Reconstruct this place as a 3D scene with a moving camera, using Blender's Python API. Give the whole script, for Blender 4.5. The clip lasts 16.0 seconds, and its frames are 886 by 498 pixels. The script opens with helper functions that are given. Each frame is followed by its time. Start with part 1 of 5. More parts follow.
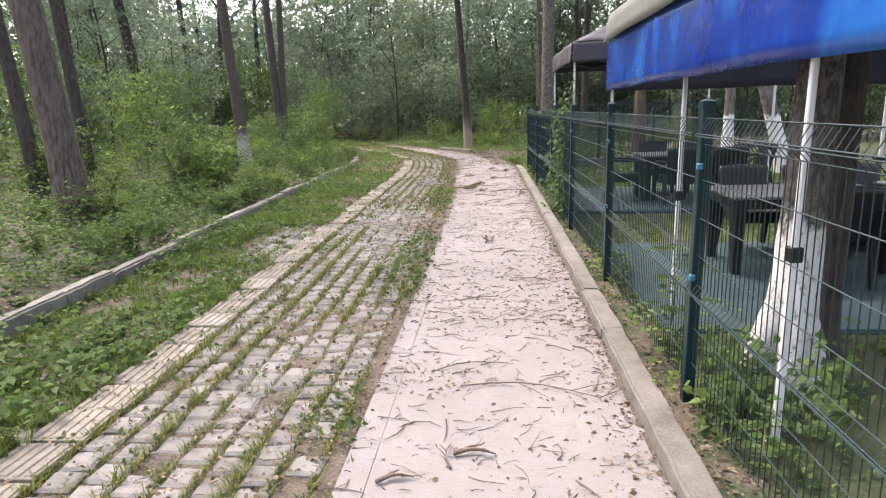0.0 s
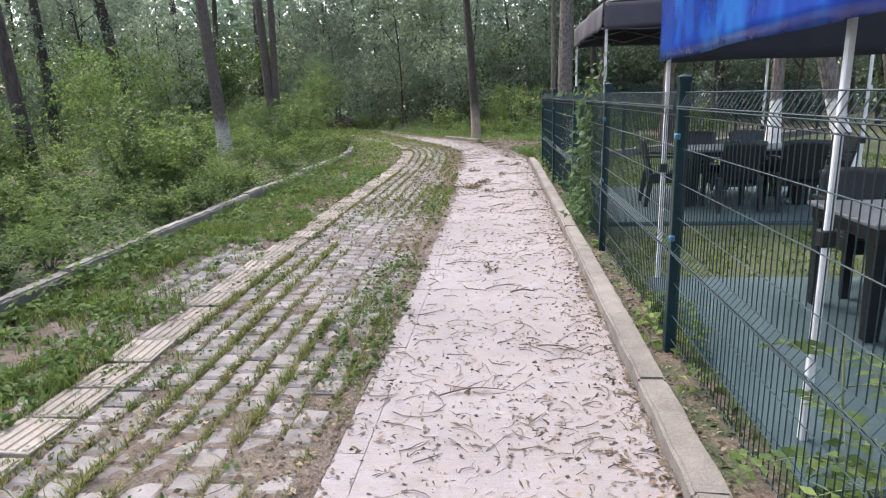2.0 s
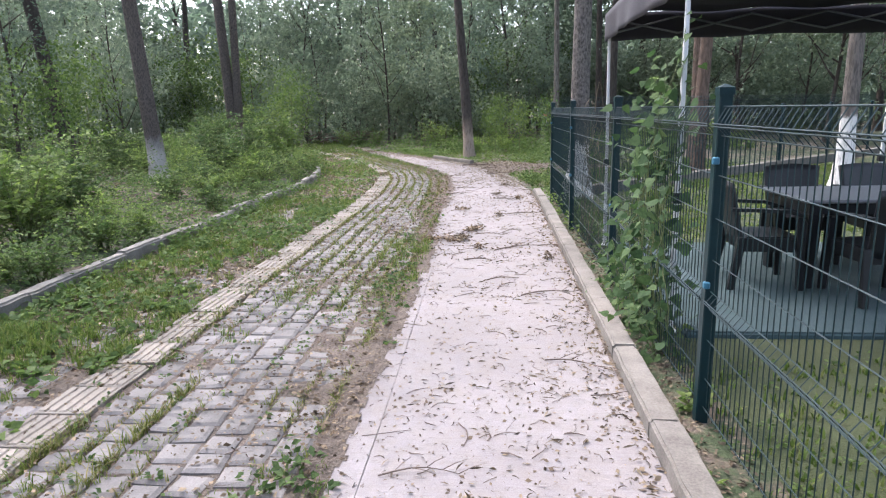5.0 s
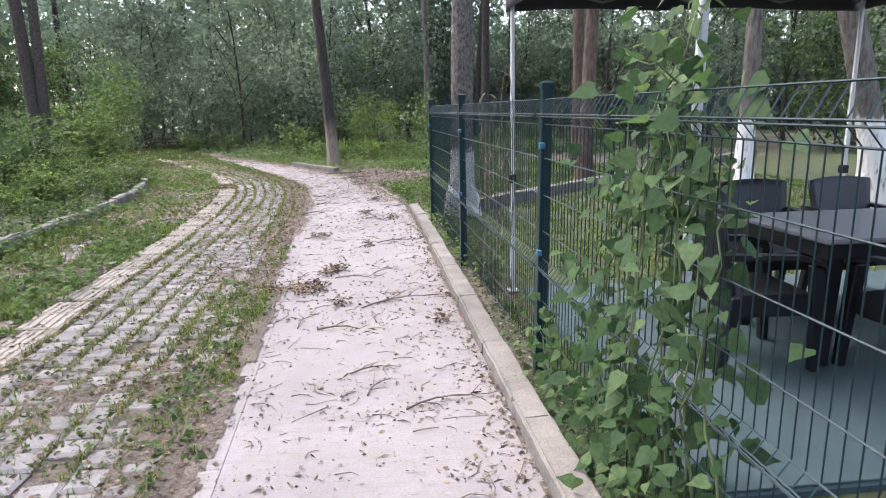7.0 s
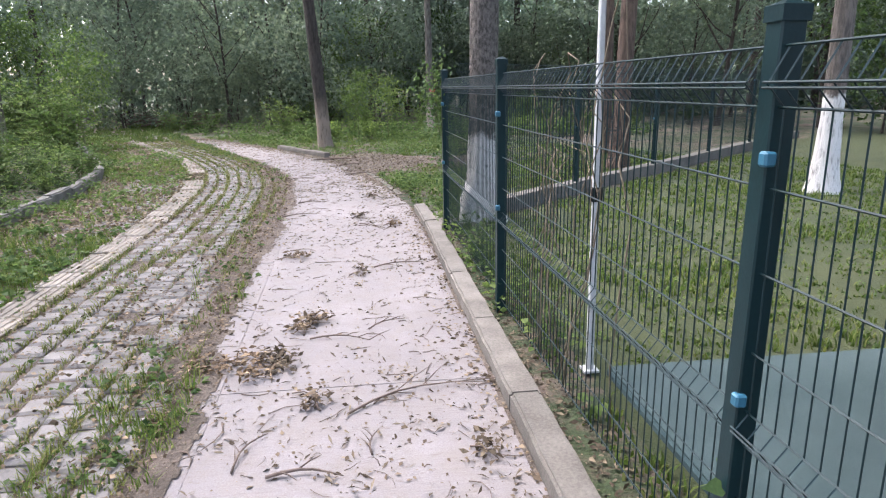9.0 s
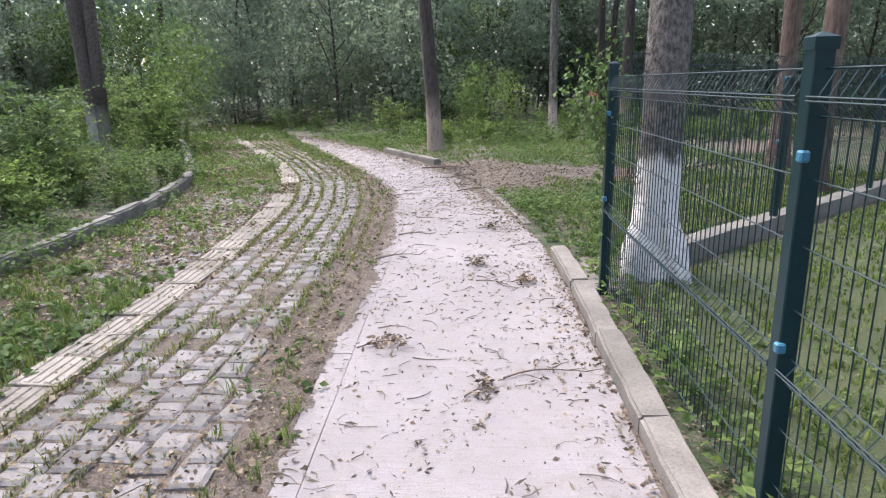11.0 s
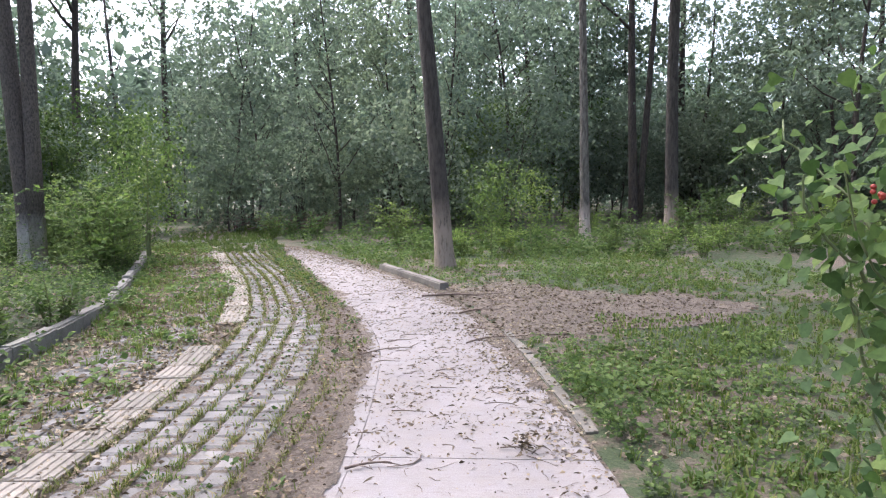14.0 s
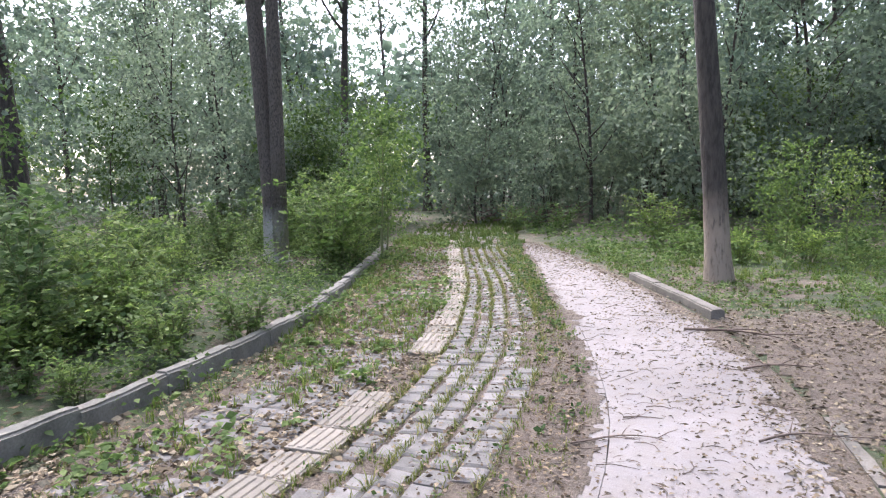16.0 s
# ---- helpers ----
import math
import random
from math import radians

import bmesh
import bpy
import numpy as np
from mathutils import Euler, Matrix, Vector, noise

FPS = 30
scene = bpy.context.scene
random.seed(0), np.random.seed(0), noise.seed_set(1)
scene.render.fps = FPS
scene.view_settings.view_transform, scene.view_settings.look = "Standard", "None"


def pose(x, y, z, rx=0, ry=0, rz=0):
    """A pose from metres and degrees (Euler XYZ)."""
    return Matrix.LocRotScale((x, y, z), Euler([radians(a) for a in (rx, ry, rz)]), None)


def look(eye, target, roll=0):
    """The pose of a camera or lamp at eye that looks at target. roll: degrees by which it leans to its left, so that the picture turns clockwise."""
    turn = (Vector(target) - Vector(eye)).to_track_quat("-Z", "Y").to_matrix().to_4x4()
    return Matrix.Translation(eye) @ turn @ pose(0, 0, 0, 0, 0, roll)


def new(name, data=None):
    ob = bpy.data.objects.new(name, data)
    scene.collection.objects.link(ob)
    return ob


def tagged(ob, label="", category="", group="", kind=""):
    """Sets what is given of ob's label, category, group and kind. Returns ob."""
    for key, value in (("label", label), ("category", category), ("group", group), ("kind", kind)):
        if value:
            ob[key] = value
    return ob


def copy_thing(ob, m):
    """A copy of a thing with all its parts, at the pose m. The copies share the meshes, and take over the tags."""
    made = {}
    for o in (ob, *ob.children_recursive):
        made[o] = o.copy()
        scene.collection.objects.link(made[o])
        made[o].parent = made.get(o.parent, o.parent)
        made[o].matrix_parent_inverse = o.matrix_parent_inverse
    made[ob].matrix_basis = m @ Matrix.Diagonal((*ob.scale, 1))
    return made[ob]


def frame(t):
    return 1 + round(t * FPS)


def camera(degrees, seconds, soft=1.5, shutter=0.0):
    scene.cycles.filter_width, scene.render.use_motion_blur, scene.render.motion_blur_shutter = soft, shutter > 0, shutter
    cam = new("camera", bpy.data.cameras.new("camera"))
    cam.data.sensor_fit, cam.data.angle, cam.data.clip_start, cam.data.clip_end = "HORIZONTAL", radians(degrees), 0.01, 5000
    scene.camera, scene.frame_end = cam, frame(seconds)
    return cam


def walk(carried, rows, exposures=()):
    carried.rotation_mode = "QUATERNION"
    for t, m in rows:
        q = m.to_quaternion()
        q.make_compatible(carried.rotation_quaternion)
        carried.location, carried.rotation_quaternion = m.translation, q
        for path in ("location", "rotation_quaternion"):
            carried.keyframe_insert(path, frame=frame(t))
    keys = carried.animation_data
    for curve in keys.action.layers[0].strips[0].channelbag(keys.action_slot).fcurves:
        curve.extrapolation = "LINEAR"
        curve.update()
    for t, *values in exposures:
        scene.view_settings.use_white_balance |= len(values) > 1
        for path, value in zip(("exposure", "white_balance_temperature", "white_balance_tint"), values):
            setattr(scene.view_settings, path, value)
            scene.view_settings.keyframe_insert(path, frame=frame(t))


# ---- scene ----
cam = camera(69.8, 16.0, soft=1.2)
METRES, EYE, TILT, LEAN, TURN = 17.0, 1.61, 0.0, 0.0, 4.7
ROWS = [
    (0.0, 0.0, 0.0, 0.0, -0.32, -12.45, 1.46),
    (0.5, 0.0005, 0.0324, 0.0011, 0.46, -9.59, 1.53),
    (1.0, 0.0063, 0.0633, 0.0007, 0.57, -8.28, 1.54),
    (1.5, 0.0082, 0.095, -0.006, 0.67, -8.56, 1.5),
    (2.0, 0.0139, 0.1249, -0.0038, 0.71, -13.54, 1.56),
    (2.5, 0.018, 0.1564, -0.0017, 0.73, -13.58, 1.41),
    (3.0, 0.0191, 0.1894, -0.0014, 0.88, -13.34, 1.32),
    (3.5, 0.0218, 0.2231, -0.0025, 1.1, -12.64, 1.29),
    (6.0, 0.0332, 0.3844, -0.0049, -2.0, -12.4, 1.46),
    (6.5, 0.0365, 0.4173, -0.0064, -6.34, -12.5, 1.08),
    (7.0, 0.0411, 0.4476, -0.0072, -11.14, -12.41, 0.97),
    (7.5, 0.0443, 0.4777, -0.0057, -11.17, -12.25, 1.0),
    (8.0, 0.0479, 0.5062, -0.0063, -11.04, -12.4, 1.07),
    (8.5, 0.0514, 0.5362, -0.0066, -11.95, -13.06, 0.97),
    (9.0, 0.0526, 0.567, -0.0091, -11.36, -14.33, 0.9),
    (11.5, 0.0573, 0.7207, -0.0055, -0.27, -14.68, 1.3),
    (12.0, 0.0611, 0.7521, -0.0064, 0.03, -13.42, 1.51),
    (12.5, 0.0623, 0.7808, -0.007, 0.24, -5.49, 1.37),
    (13.0, 0.0658, 0.8125, -0.0079, 0.37, -5.32, 1.54),
    (13.5, 0.0709, 0.8431, -0.0073, 0.01, -5.4, 1.4),
    (14.0, 0.0697, 0.8746, -0.0091, 0.17, -5.57, 1.25),
    (14.5, 0.0712, 0.9041, -0.0109, 0.31, -6.82, 1.37),
    (15.0, 0.0708, 0.933, -0.0086, 8.31, -9.15, 1.5),
    (15.5, 0.0665, 0.9639, -0.0052, 14.39, -5.8, 1.82),
    (16.0, 0.0661, 0.993, -0.0068, 23.22, -6.04, 1.98),
]
EXPOSURES = ((0.0, 2.3, 7000, 13), (1.0, 2.25, 6600, 13), (2.0, 2.22, 6450, 13), (3.5, 2.28, 6300, 14), (6.0, 2.35, 6250, 14), (9.0, 2.27, 6250, 14), (12.5, 2.33, 6250, 14), (14.0, 2.33, 6200, 15), (16.0, 2.42, 6150, 15))
walk(cam, [(t, pose(0, 0, EYE, TILT, LEAN, TURN) @ pose(METRES * x, METRES * y, METRES * z, 90 + pitch, roll, yaw)) for t, x, y, z, yaw, pitch, roll in ROWS], EXPOSURES)

# world and sun: bright overcast sky over a clearing in the wood
world = bpy.data.worlds.new("world")
scene.world = world
world.use_nodes = True
wn, wl = world.node_tree.nodes, world.node_tree.links
sky = wn.new("ShaderNodeTexSky")
sky.sky_type, sky.sun_disc = "NISHITA", False
sky.sun_elevation, sky.sun_rotation = radians(58), radians(-50)
sky.air_density, sky.dust_density, sky.ozone_density = 1.0, 4.0, 1.0
grey = wn.new("ShaderNodeHueSaturation")
grey.inputs["Saturation"].default_value = 0.75
wl.new(sky.outputs[0], grey.inputs["Color"])
wl.new(grey.outputs[0], wn["Background"].inputs[0])
wn["Background"].inputs[1].default_value = 0.15
sun = new("sun", bpy.data.lights.new("sun", "SUN"))
sun.data.energy, sun.data.angle, sun.data.color = 1.1, radians(35), (1.0, 0.98, 0.96)
sun.matrix_world = look((-14.4, 12.0, 30), (0, 0, 0))


# ---- materials ----
def node(nt, kind, **inputs):
    n = nt.nodes.new(kind)
    for k, v in inputs.items():
        n.inputs[k.replace("_", " ")].default_value = v
    return n


def ramp(nt, source, stops):
    r = nt.nodes.new("ShaderNodeValToRGB")
    while len(r.color_ramp.elements) < len(stops):
        r.color_ramp.elements.new(0.5)
    for e, (p, c) in zip(r.color_ramp.elements, stops):
        e.position, e.color = p, (*c, 1) if len(c) == 3 else c
    nt.links.new(source, r.inputs[0])
    return r.outputs[0]


def mix(nt, fac, a, b, mode="MIX"):
    m = nt.nodes.new("ShaderNodeMix")
    m.data_type, m.blend_type = "RGBA", mode
    for sock, v in ((m.inputs[0], fac), (m.inputs[6], a), (m.inputs[7], b)):
        if isinstance(v, (int, float)):
            sock.default_value = v
        elif isinstance(v, tuple):
            sock.default_value = (*v, 1)
        else:
            nt.links.new(v, sock)
    return m.outputs[2]


def coords(nt, kind="Object", scale=(1, 1, 1)):
    tc = nt.nodes.new("ShaderNodeTexCoord")
    mp = nt.nodes.new("ShaderNodeMapping")
    mp.inputs["Scale"].default_value = scale
    nt.links.new(tc.outputs[kind], mp.inputs[0])
    return mp.outputs[0]


def world_pos(nt, scale=(1, 1, 1)):
    g = nt.nodes.new("ShaderNodeNewGeometry")
    mp = nt.nodes.new("ShaderNodeMapping")
    mp.inputs["Scale"].default_value = scale
    nt.links.new(g.outputs["Position"], mp.inputs[0])
    return mp.outputs[0]


def noise_tex(nt, vec, scale, detail=4, rough=0.6):
    n = node(nt, "ShaderNodeTexNoise", Scale=scale, Detail=detail, Roughness=rough)
    nt.links.new(vec, n.inputs["Vector"])
    return n.outputs[0]


def start(name, rough=0.8, metal=0.0):
    m = bpy.data.materials.new(name)
    m.use_nodes = True
    nt = m.node_tree
    b = nt.nodes["Principled BSDF"]
    b.inputs["Roughness"].default_value, b.inputs["Metallic"].default_value = rough, metal
    return m, nt, b


def bump(nt, b, height, strength=0.4, dist=0.01):
    n = node(nt, "ShaderNodeBump", Strength=strength, Distance=dist)
    nt.links.new(height, n.inputs["Height"])
    nt.links.new(n.outputs[0], b.inputs["Normal"])


def simple(name, c1, c2, scale=8, rough=0.7, metal=0.0, fine=60, bumpy=0.3, dist=0.005, by_object=0.0, by_island=0.0, stretch=(1, 1, 1), spec=0.5):
    """Two tones mixed by a coarse and a fine noise, with relief."""
    m, nt, b = start(name, rough, metal)
    b.inputs["Specular IOR Level"].default_value = spec
    p = world_pos(nt, stretch)
    big, small = noise_tex(nt, p, scale), noise_tex(nt, p, fine, 6)
    f = mix(nt, 0.45, ramp(nt, big, [(0.3, (0, 0, 0)), (0.7, (1, 1, 1))]), ramp(nt, small, [(0.3, (0, 0, 0)), (0.7, (1, 1, 1))]))
    col = mix(nt, f, c1, c2)
    if by_object:
        oi = nt.nodes.new("ShaderNodeObjectInfo")
        v = ramp(nt, oi.outputs["Random"], [(0, (1 - by_object,) * 3), (1, (1 + by_object,) * 3)])
        col = mix(nt, 1.0, col, v, "MULTIPLY")
    if by_island:
        g = nt.nodes.new("ShaderNodeNewGeometry")
        v = ramp(nt, g.outputs["Random Per Island"], [(0, (1 - by_island,) * 3), (1, (1 + by_island,) * 3)])
        col = mix(nt, 1.0, col, v, "MULTIPLY")
    nt.links.new(col, b.inputs["Base Color"])
    bump(nt, b, small, bumpy, dist)
    return m


def leafy(name, c1, c2, c3, through_light=0.35, gloss=0.6):
    """Leaves: each island a tone between three greens, some light coming through."""
    m, nt, b = start(name, gloss)
    g = nt.nodes.new("ShaderNodeNewGeometry")
    oi = nt.nodes.new("ShaderNodeObjectInfo")
    col = ramp(nt, g.outputs["Random Per Island"], [(0, c1), (0.6, c2), (1, c3)])
    v = ramp(nt, oi.outputs["Random"], [(0, (0.75, 0.8, 0.8)), (1, (1.2, 1.15, 1.05))])
    col = mix(nt, 1.0, col, v, "MULTIPLY")
    mottle = noise_tex(nt, world_pos(nt), 55, 4)
    col = mix(nt, 1.0, col, ramp(nt, mottle, [(0.3, (0.7, 0.72, 0.7)), (0.7, (1.25, 1.22, 1.15))]), "MULTIPLY")
    bump(nt, b, mottle, 0.25, 0.004)
    nt.links.new(col, b.inputs["Base Color"])
    b.inputs["Specular IOR Level"].default_value = 0.12
    tr = nt.nodes.new("ShaderNodeBsdfTranslucent")
    nt.links.new(mix(nt, 1.0, col, (1.1, 1.17, 0.95), "MULTIPLY"), tr.inputs[0])
    ms = nt.nodes.new("ShaderNodeMixShader")
    ms.inputs[0].default_value = through_light
    nt.links.new(b.outputs[0], ms.inputs[1])
    nt.links.new(tr.outputs[0], ms.inputs[2])
    nt.links.new(ms.outputs[0], nt.nodes["Material Output"].inputs[0])
    return m


def bark(name, dark, light, white_to=0.0, white=1.0, soft=0.07, paint=(0.68, 0.655, 0.63), stretch=0.22, scale=22):
    """Furrowed bark; white_to: height of the limewash on the foot of the trunk."""
    m, nt, b = start(name, 0.9)
    p = coords(nt, "Object", (1, 1, stretch))
    ridges, fine = noise_tex(nt, p, scale, 5, 0.65), noise_tex(nt, p, 90, 4)
    patch = noise_tex(nt, coords(nt, "Object"), 1.6, 3)
    col = mix(nt, ramp(nt, ridges, [(0.40, (0, 0, 0)), (0.58, (1, 1, 1))]), dark, light)
    col = mix(nt, ramp(nt, mix(nt, 0.4, patch, fine), [(0.4, (0, 0, 0)), (0.7, (0.7, 0.7, 0.7))]), col, tuple(0.7 * a for a in light))
    if white_to:
        tc = nt.nodes.new("ShaderNodeTexCoord")
        sp = nt.nodes.new("ShaderNodeSeparateXYZ")
        nt.links.new(tc.outputs["Object"], sp.inputs[0])
        mm = node(nt, "ShaderNodeMath")
        mm.operation = "MULTIPLY_ADD"
        nt.links.new(noise_tex(nt, coords(nt, "Object", (1, 1, 0.5)), 14, 4), mm.inputs[0])
        mm.inputs[1].default_value = 0.35
        nt.links.new(sp.outputs[2], mm.inputs[2])
        rng = node(nt, "ShaderNodeMapRange")
        rng.inputs[1].default_value, rng.inputs[2].default_value = white_to + 0.2 - soft, white_to + 0.2
        rng.inputs[3].default_value, rng.inputs[4].default_value = 1, 0
        nt.links.new(mm.outputs[0], rng.inputs[0])
        worn = ramp(nt, ridges, [(0.3, (0.25 * white,) * 3), (0.48, (white,) * 3)])
        f = mix(nt, 1.0, rng.outputs[0], worn, "MULTIPLY")
        col = mix(nt, f, col, paint)
    nt.links.new(col, b.inputs["Base Color"])
    bump(nt, b, mix(nt, 0.35, ridges, fine), 1.0, 0.045)
    return m


M_GROUND, nt, b = start("ground_soil_and_grass", 0.95)
p = world_pos(nt)
big, mid, fine = noise_tex(nt, p, 0.55, 5), noise_tex(nt, p, 5, 6, 0.7), noise_tex(nt, p, 45, 6, 0.7)
soil = mix(nt, ramp(nt, fine, [(0.3, (0, 0, 0)), (0.7, (1, 1, 1))]), (0.06, 0.044, 0.035), (0.17, 0.125, 0.098))
turf = mix(nt, ramp(nt, fine, [(0.3, (0, 0, 0)), (0.7, (1, 1, 1))]), (0.018, 0.03, 0.011), (0.055, 0.075, 0.028))
cover = ramp(nt, mix(nt, 0.5, big, mid), [(0.43, (0, 0, 0)), (0.53, (1, 1, 1))])
nt.links.new(mix(nt, cover, soil, turf), b.inputs["Base Color"])
bump(nt, b, mix(nt, 0.5, mid, fine), 0.8, 0.04)

M_LAWN = simple("lawn_soil", (0.02, 0.034, 0.01), (0.068, 0.074, 0.026), 1.3, 0.95, fine=70, bumpy=0.8, dist=0.02)
M_BED = simple("paver_bedding_soil", (0.052, 0.04, 0.031), (0.19, 0.148, 0.118), 5, 0.95, fine=55, bumpy=1.0, dist=0.03)

M_CONC, nt, b = start("pinkish_concrete", 0.88)
p = world_pos(nt)
big, mid, fine = noise_tex(nt, p, 0.9, 4), noise_tex(nt, p, 6, 7, 0.75), noise_tex(nt, p, 130, 4)
brush, grit = noise_tex(nt, world_pos(nt, (4, 110, 5)), 1.0, 4, 0.7), noise_tex(nt, world_pos(nt, (14, 30, 10)), 1.0, 6, 0.75)
col = mix(nt, ramp(nt, big, [(0.3, (0, 0, 0)), (0.7, (1, 1, 1))]), (0.18, 0.163, 0.166), (0.26, 0.237, 0.24))
col = mix(nt, ramp(nt, mid, [(0.42, (0, 0, 0)), (0.66, (0.8, 0.8, 0.8))]), col, (0.20, 0.172, 0.156))
col = mix(nt, ramp(nt, brush, [(0.3, (0.5, 0.5, 0.5)), (0.5, (0, 0, 0))]), col, (0.15, 0.13, 0.125))
col = mix(nt, ramp(nt, grit, [(0.56, (0, 0, 0)), (0.70, (0.85, 0.85, 0.85))]), col, (0.135, 0.105, 0.085))
col = mix(nt, ramp(nt, fine, [(0.35, (0.4, 0.4, 0.4)), (0.6, (0, 0, 0))]), col, (0.12, 0.10, 0.09))
nt.links.new(col, b.inputs["Base Color"])
bump(nt, b, mix(nt, 0.5, brush, fine), 0.5, 0.008)

M_KERB = simple("weathered_concrete_kerb", (0.06, 0.052, 0.043), (0.215, 0.192, 0.17), 4, 0.9, fine=80, bumpy=0.5, by_object=0.12)
M_KERB_OLD = simple("mossy_concrete_kerb", (0.08, 0.073, 0.06), (0.235, 0.218, 0.195), 4, 0.95, fine=60, bumpy=0.6, by_object=0.15)
M_PAVER = simple("grey_concrete_paver", (0.095, 0.087, 0.08), (0.215, 0.197, 0.188), 6, 0.9, fine=110, bumpy=0.4, by_object=0.2)
M_PAVER_JOINED = simple("grey_concrete_paver_joined", (0.095, 0.087, 0.08), (0.215, 0.197, 0.188), 6, 0.9, fine=110, bumpy=0.4, by_island=0.2)
M_RED = simple("red_berry", (0.22, 0.02, 0.015), (0.32, 0.035, 0.02), 30, 0.35)
M_TILE = simple("cream_tactile_tile", (0.13, 0.112, 0.092), (0.26, 0.225, 0.188), 5, 0.85, fine=110, bumpy=0.35, by_object=0.22)
M_TWIG = simple("dead_twig", (0.06, 0.042, 0.035), (0.17, 0.125, 0.10), 20, 0.9)
M_STEM = simple("green_stem", (0.06, 0.09, 0.03), (0.12, 0.13, 0.05), 20, 0.8)
M_STRAW = simple("dry_vine", (0.13, 0.10, 0.065), (0.25, 0.20, 0.14), 20, 0.85)
M_FENCE = simple("dark_green_coated_steel", (0.003, 0.014, 0.017), (0.006, 0.024, 0.028), 6, 0.42, fine=90, bumpy=0.1, spec=0.3)
M_CLIP = simple("blue_plastic_clip", (0.022, 0.10, 0.16), (0.035, 0.14, 0.21), 20, 0.45)
M_POLE = simple("white_lacquered_steel", (0.46, 0.46, 0.46), (0.62, 0.62, 0.62), 10, 0.4, fine=90, bumpy=0.1)
M_BLACK = simple("black_plastic", (0.007, 0.007, 0.008), (0.014, 0.014, 0.016), 10, 0.42, fine=150, bumpy=0.2, spec=0.3)
M_WEAVE, nt, b = start("black_woven_plastic", 0.5)
w = node(nt, "ShaderNodeTexBrick", Scale=60.0)
nt.links.new(coords(nt), w.inputs["Vector"])
w.inputs["Color1"].default_value, w.inputs["Color2"].default_value, w.inputs["Mortar"].default_value = (0.012, 0.012, 0.014, 1), (0.008, 0.008, 0.01, 1), (0.003, 0.003, 0.003, 1)
nt.links.new(w.outputs[0], b.inputs["Base Color"])
bump(nt, b, w.outputs[0], 0.6, 0.004)
M_STRUT = simple("dull_steel", (0.12, 0.12, 0.125), (0.2, 0.2, 0.21), 10, 0.45, 0.6)
M_TOP = simple("dark_grey_tabletop", (0.12, 0.115, 0.12), (0.19, 0.185, 0.19), 3, 0.35, fine=90, bumpy=0.1)
M_CARPET = simple("green_grey_carpet", (0.022, 0.045, 0.05), (0.048, 0.08, 0.086), 2.5, 0.95, fine=220, bumpy=0.6, dist=0.004)
M_CARPET2 = simple("grey_deck_carpet", (0.026, 0.05, 0.053), (0.056, 0.084, 0.087), 2.5, 0.95, fine=220, bumpy=0.6, dist=0.004)
M_DARKTENT = simple("charcoal_tent_cloth", (0.022, 0.019, 0.026), (0.045, 0.04, 0.05), 3, 0.7, fine=200, bumpy=0.2)
M_GREYTENT = simple("grey_tent_cloth", (0.065, 0.068, 0.057), (0.12, 0.123, 0.105), 3, 0.7, fine=200, bumpy=0.2)
M_LINING = simple("grey_banner_back", (0.03, 0.033, 0.045), (0.055, 0.058, 0.075), 3, 0.8, fine=120, bumpy=0.2)
M_BLUE, nt, b = start("glossy_blue_banner_with_glare", 0.22)
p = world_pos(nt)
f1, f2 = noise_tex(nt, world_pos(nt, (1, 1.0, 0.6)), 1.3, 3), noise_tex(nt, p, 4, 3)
# the cyan and pale lilac stops are glare painted onto the blue cloth
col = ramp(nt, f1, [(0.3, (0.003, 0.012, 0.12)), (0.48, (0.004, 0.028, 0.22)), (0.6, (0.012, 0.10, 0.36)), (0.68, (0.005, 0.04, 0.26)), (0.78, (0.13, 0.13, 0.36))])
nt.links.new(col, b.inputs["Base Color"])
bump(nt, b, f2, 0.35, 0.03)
M_LIME = simple("limewashed_wall", (0.06, 0.055, 0.046), (0.19, 0.175, 0.155), 3, 0.9, fine=60, bumpy=0.5)

BARK = bark("grey_brown_bark", (0.04, 0.03, 0.024), (0.13, 0.10, 0.08))
BARK_DARK = bark("dark_bark", (0.02, 0.016, 0.013), (0.065, 0.05, 0.042))
BARK_WHITE = bark("limewashed_bark", (0.024, 0.02, 0.017), (0.165, 0.142, 0.125), 0.95, 1.0, stretch=0.5, scale=34)
BARK_PURE = bark("thickly_limewashed_bark", (0.05, 0.042, 0.036), (0.18, 0.15, 0.13), 1.3, 1.0)
BARK_FADED = bark("worn_limewash_bark", (0.032, 0.026, 0.022), (0.11, 0.088, 0.074), 1.05, 0.75, 0.45, (0.46, 0.44, 0.42), 0.45, 42)
BARK_LOW = bark("faded_limewash_bark", (0.018, 0.014, 0.011), (0.062, 0.05, 0.042), 1.3, 0.85, 0.7, (0.30, 0.235, 0.185))
BARK_GREY = bark("pale_grey_bark", (0.05, 0.043, 0.036), (0.17, 0.15, 0.13), 1.0, 0.9, 0.5, (0.48, 0.39, 0.34))
BARK_WARM = bark("reddish_bark", (0.05, 0.032, 0.024), (0.15, 0.10, 0.075))
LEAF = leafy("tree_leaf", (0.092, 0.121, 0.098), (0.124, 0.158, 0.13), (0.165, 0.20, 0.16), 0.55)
# background leaves: distance haze mixed into the base colour as a paler grey-green
LEAF_HAZY = leafy("hazed_leaf", (0.122, 0.157, 0.138), (0.155, 0.195, 0.172), (0.196, 0.236, 0.205), 0.55)
LEAF_FRESH = leafy("fresh_leaf", (0.07, 0.112, 0.04), (0.118, 0.172, 0.058), (0.185, 0.235, 0.09), 0.45)
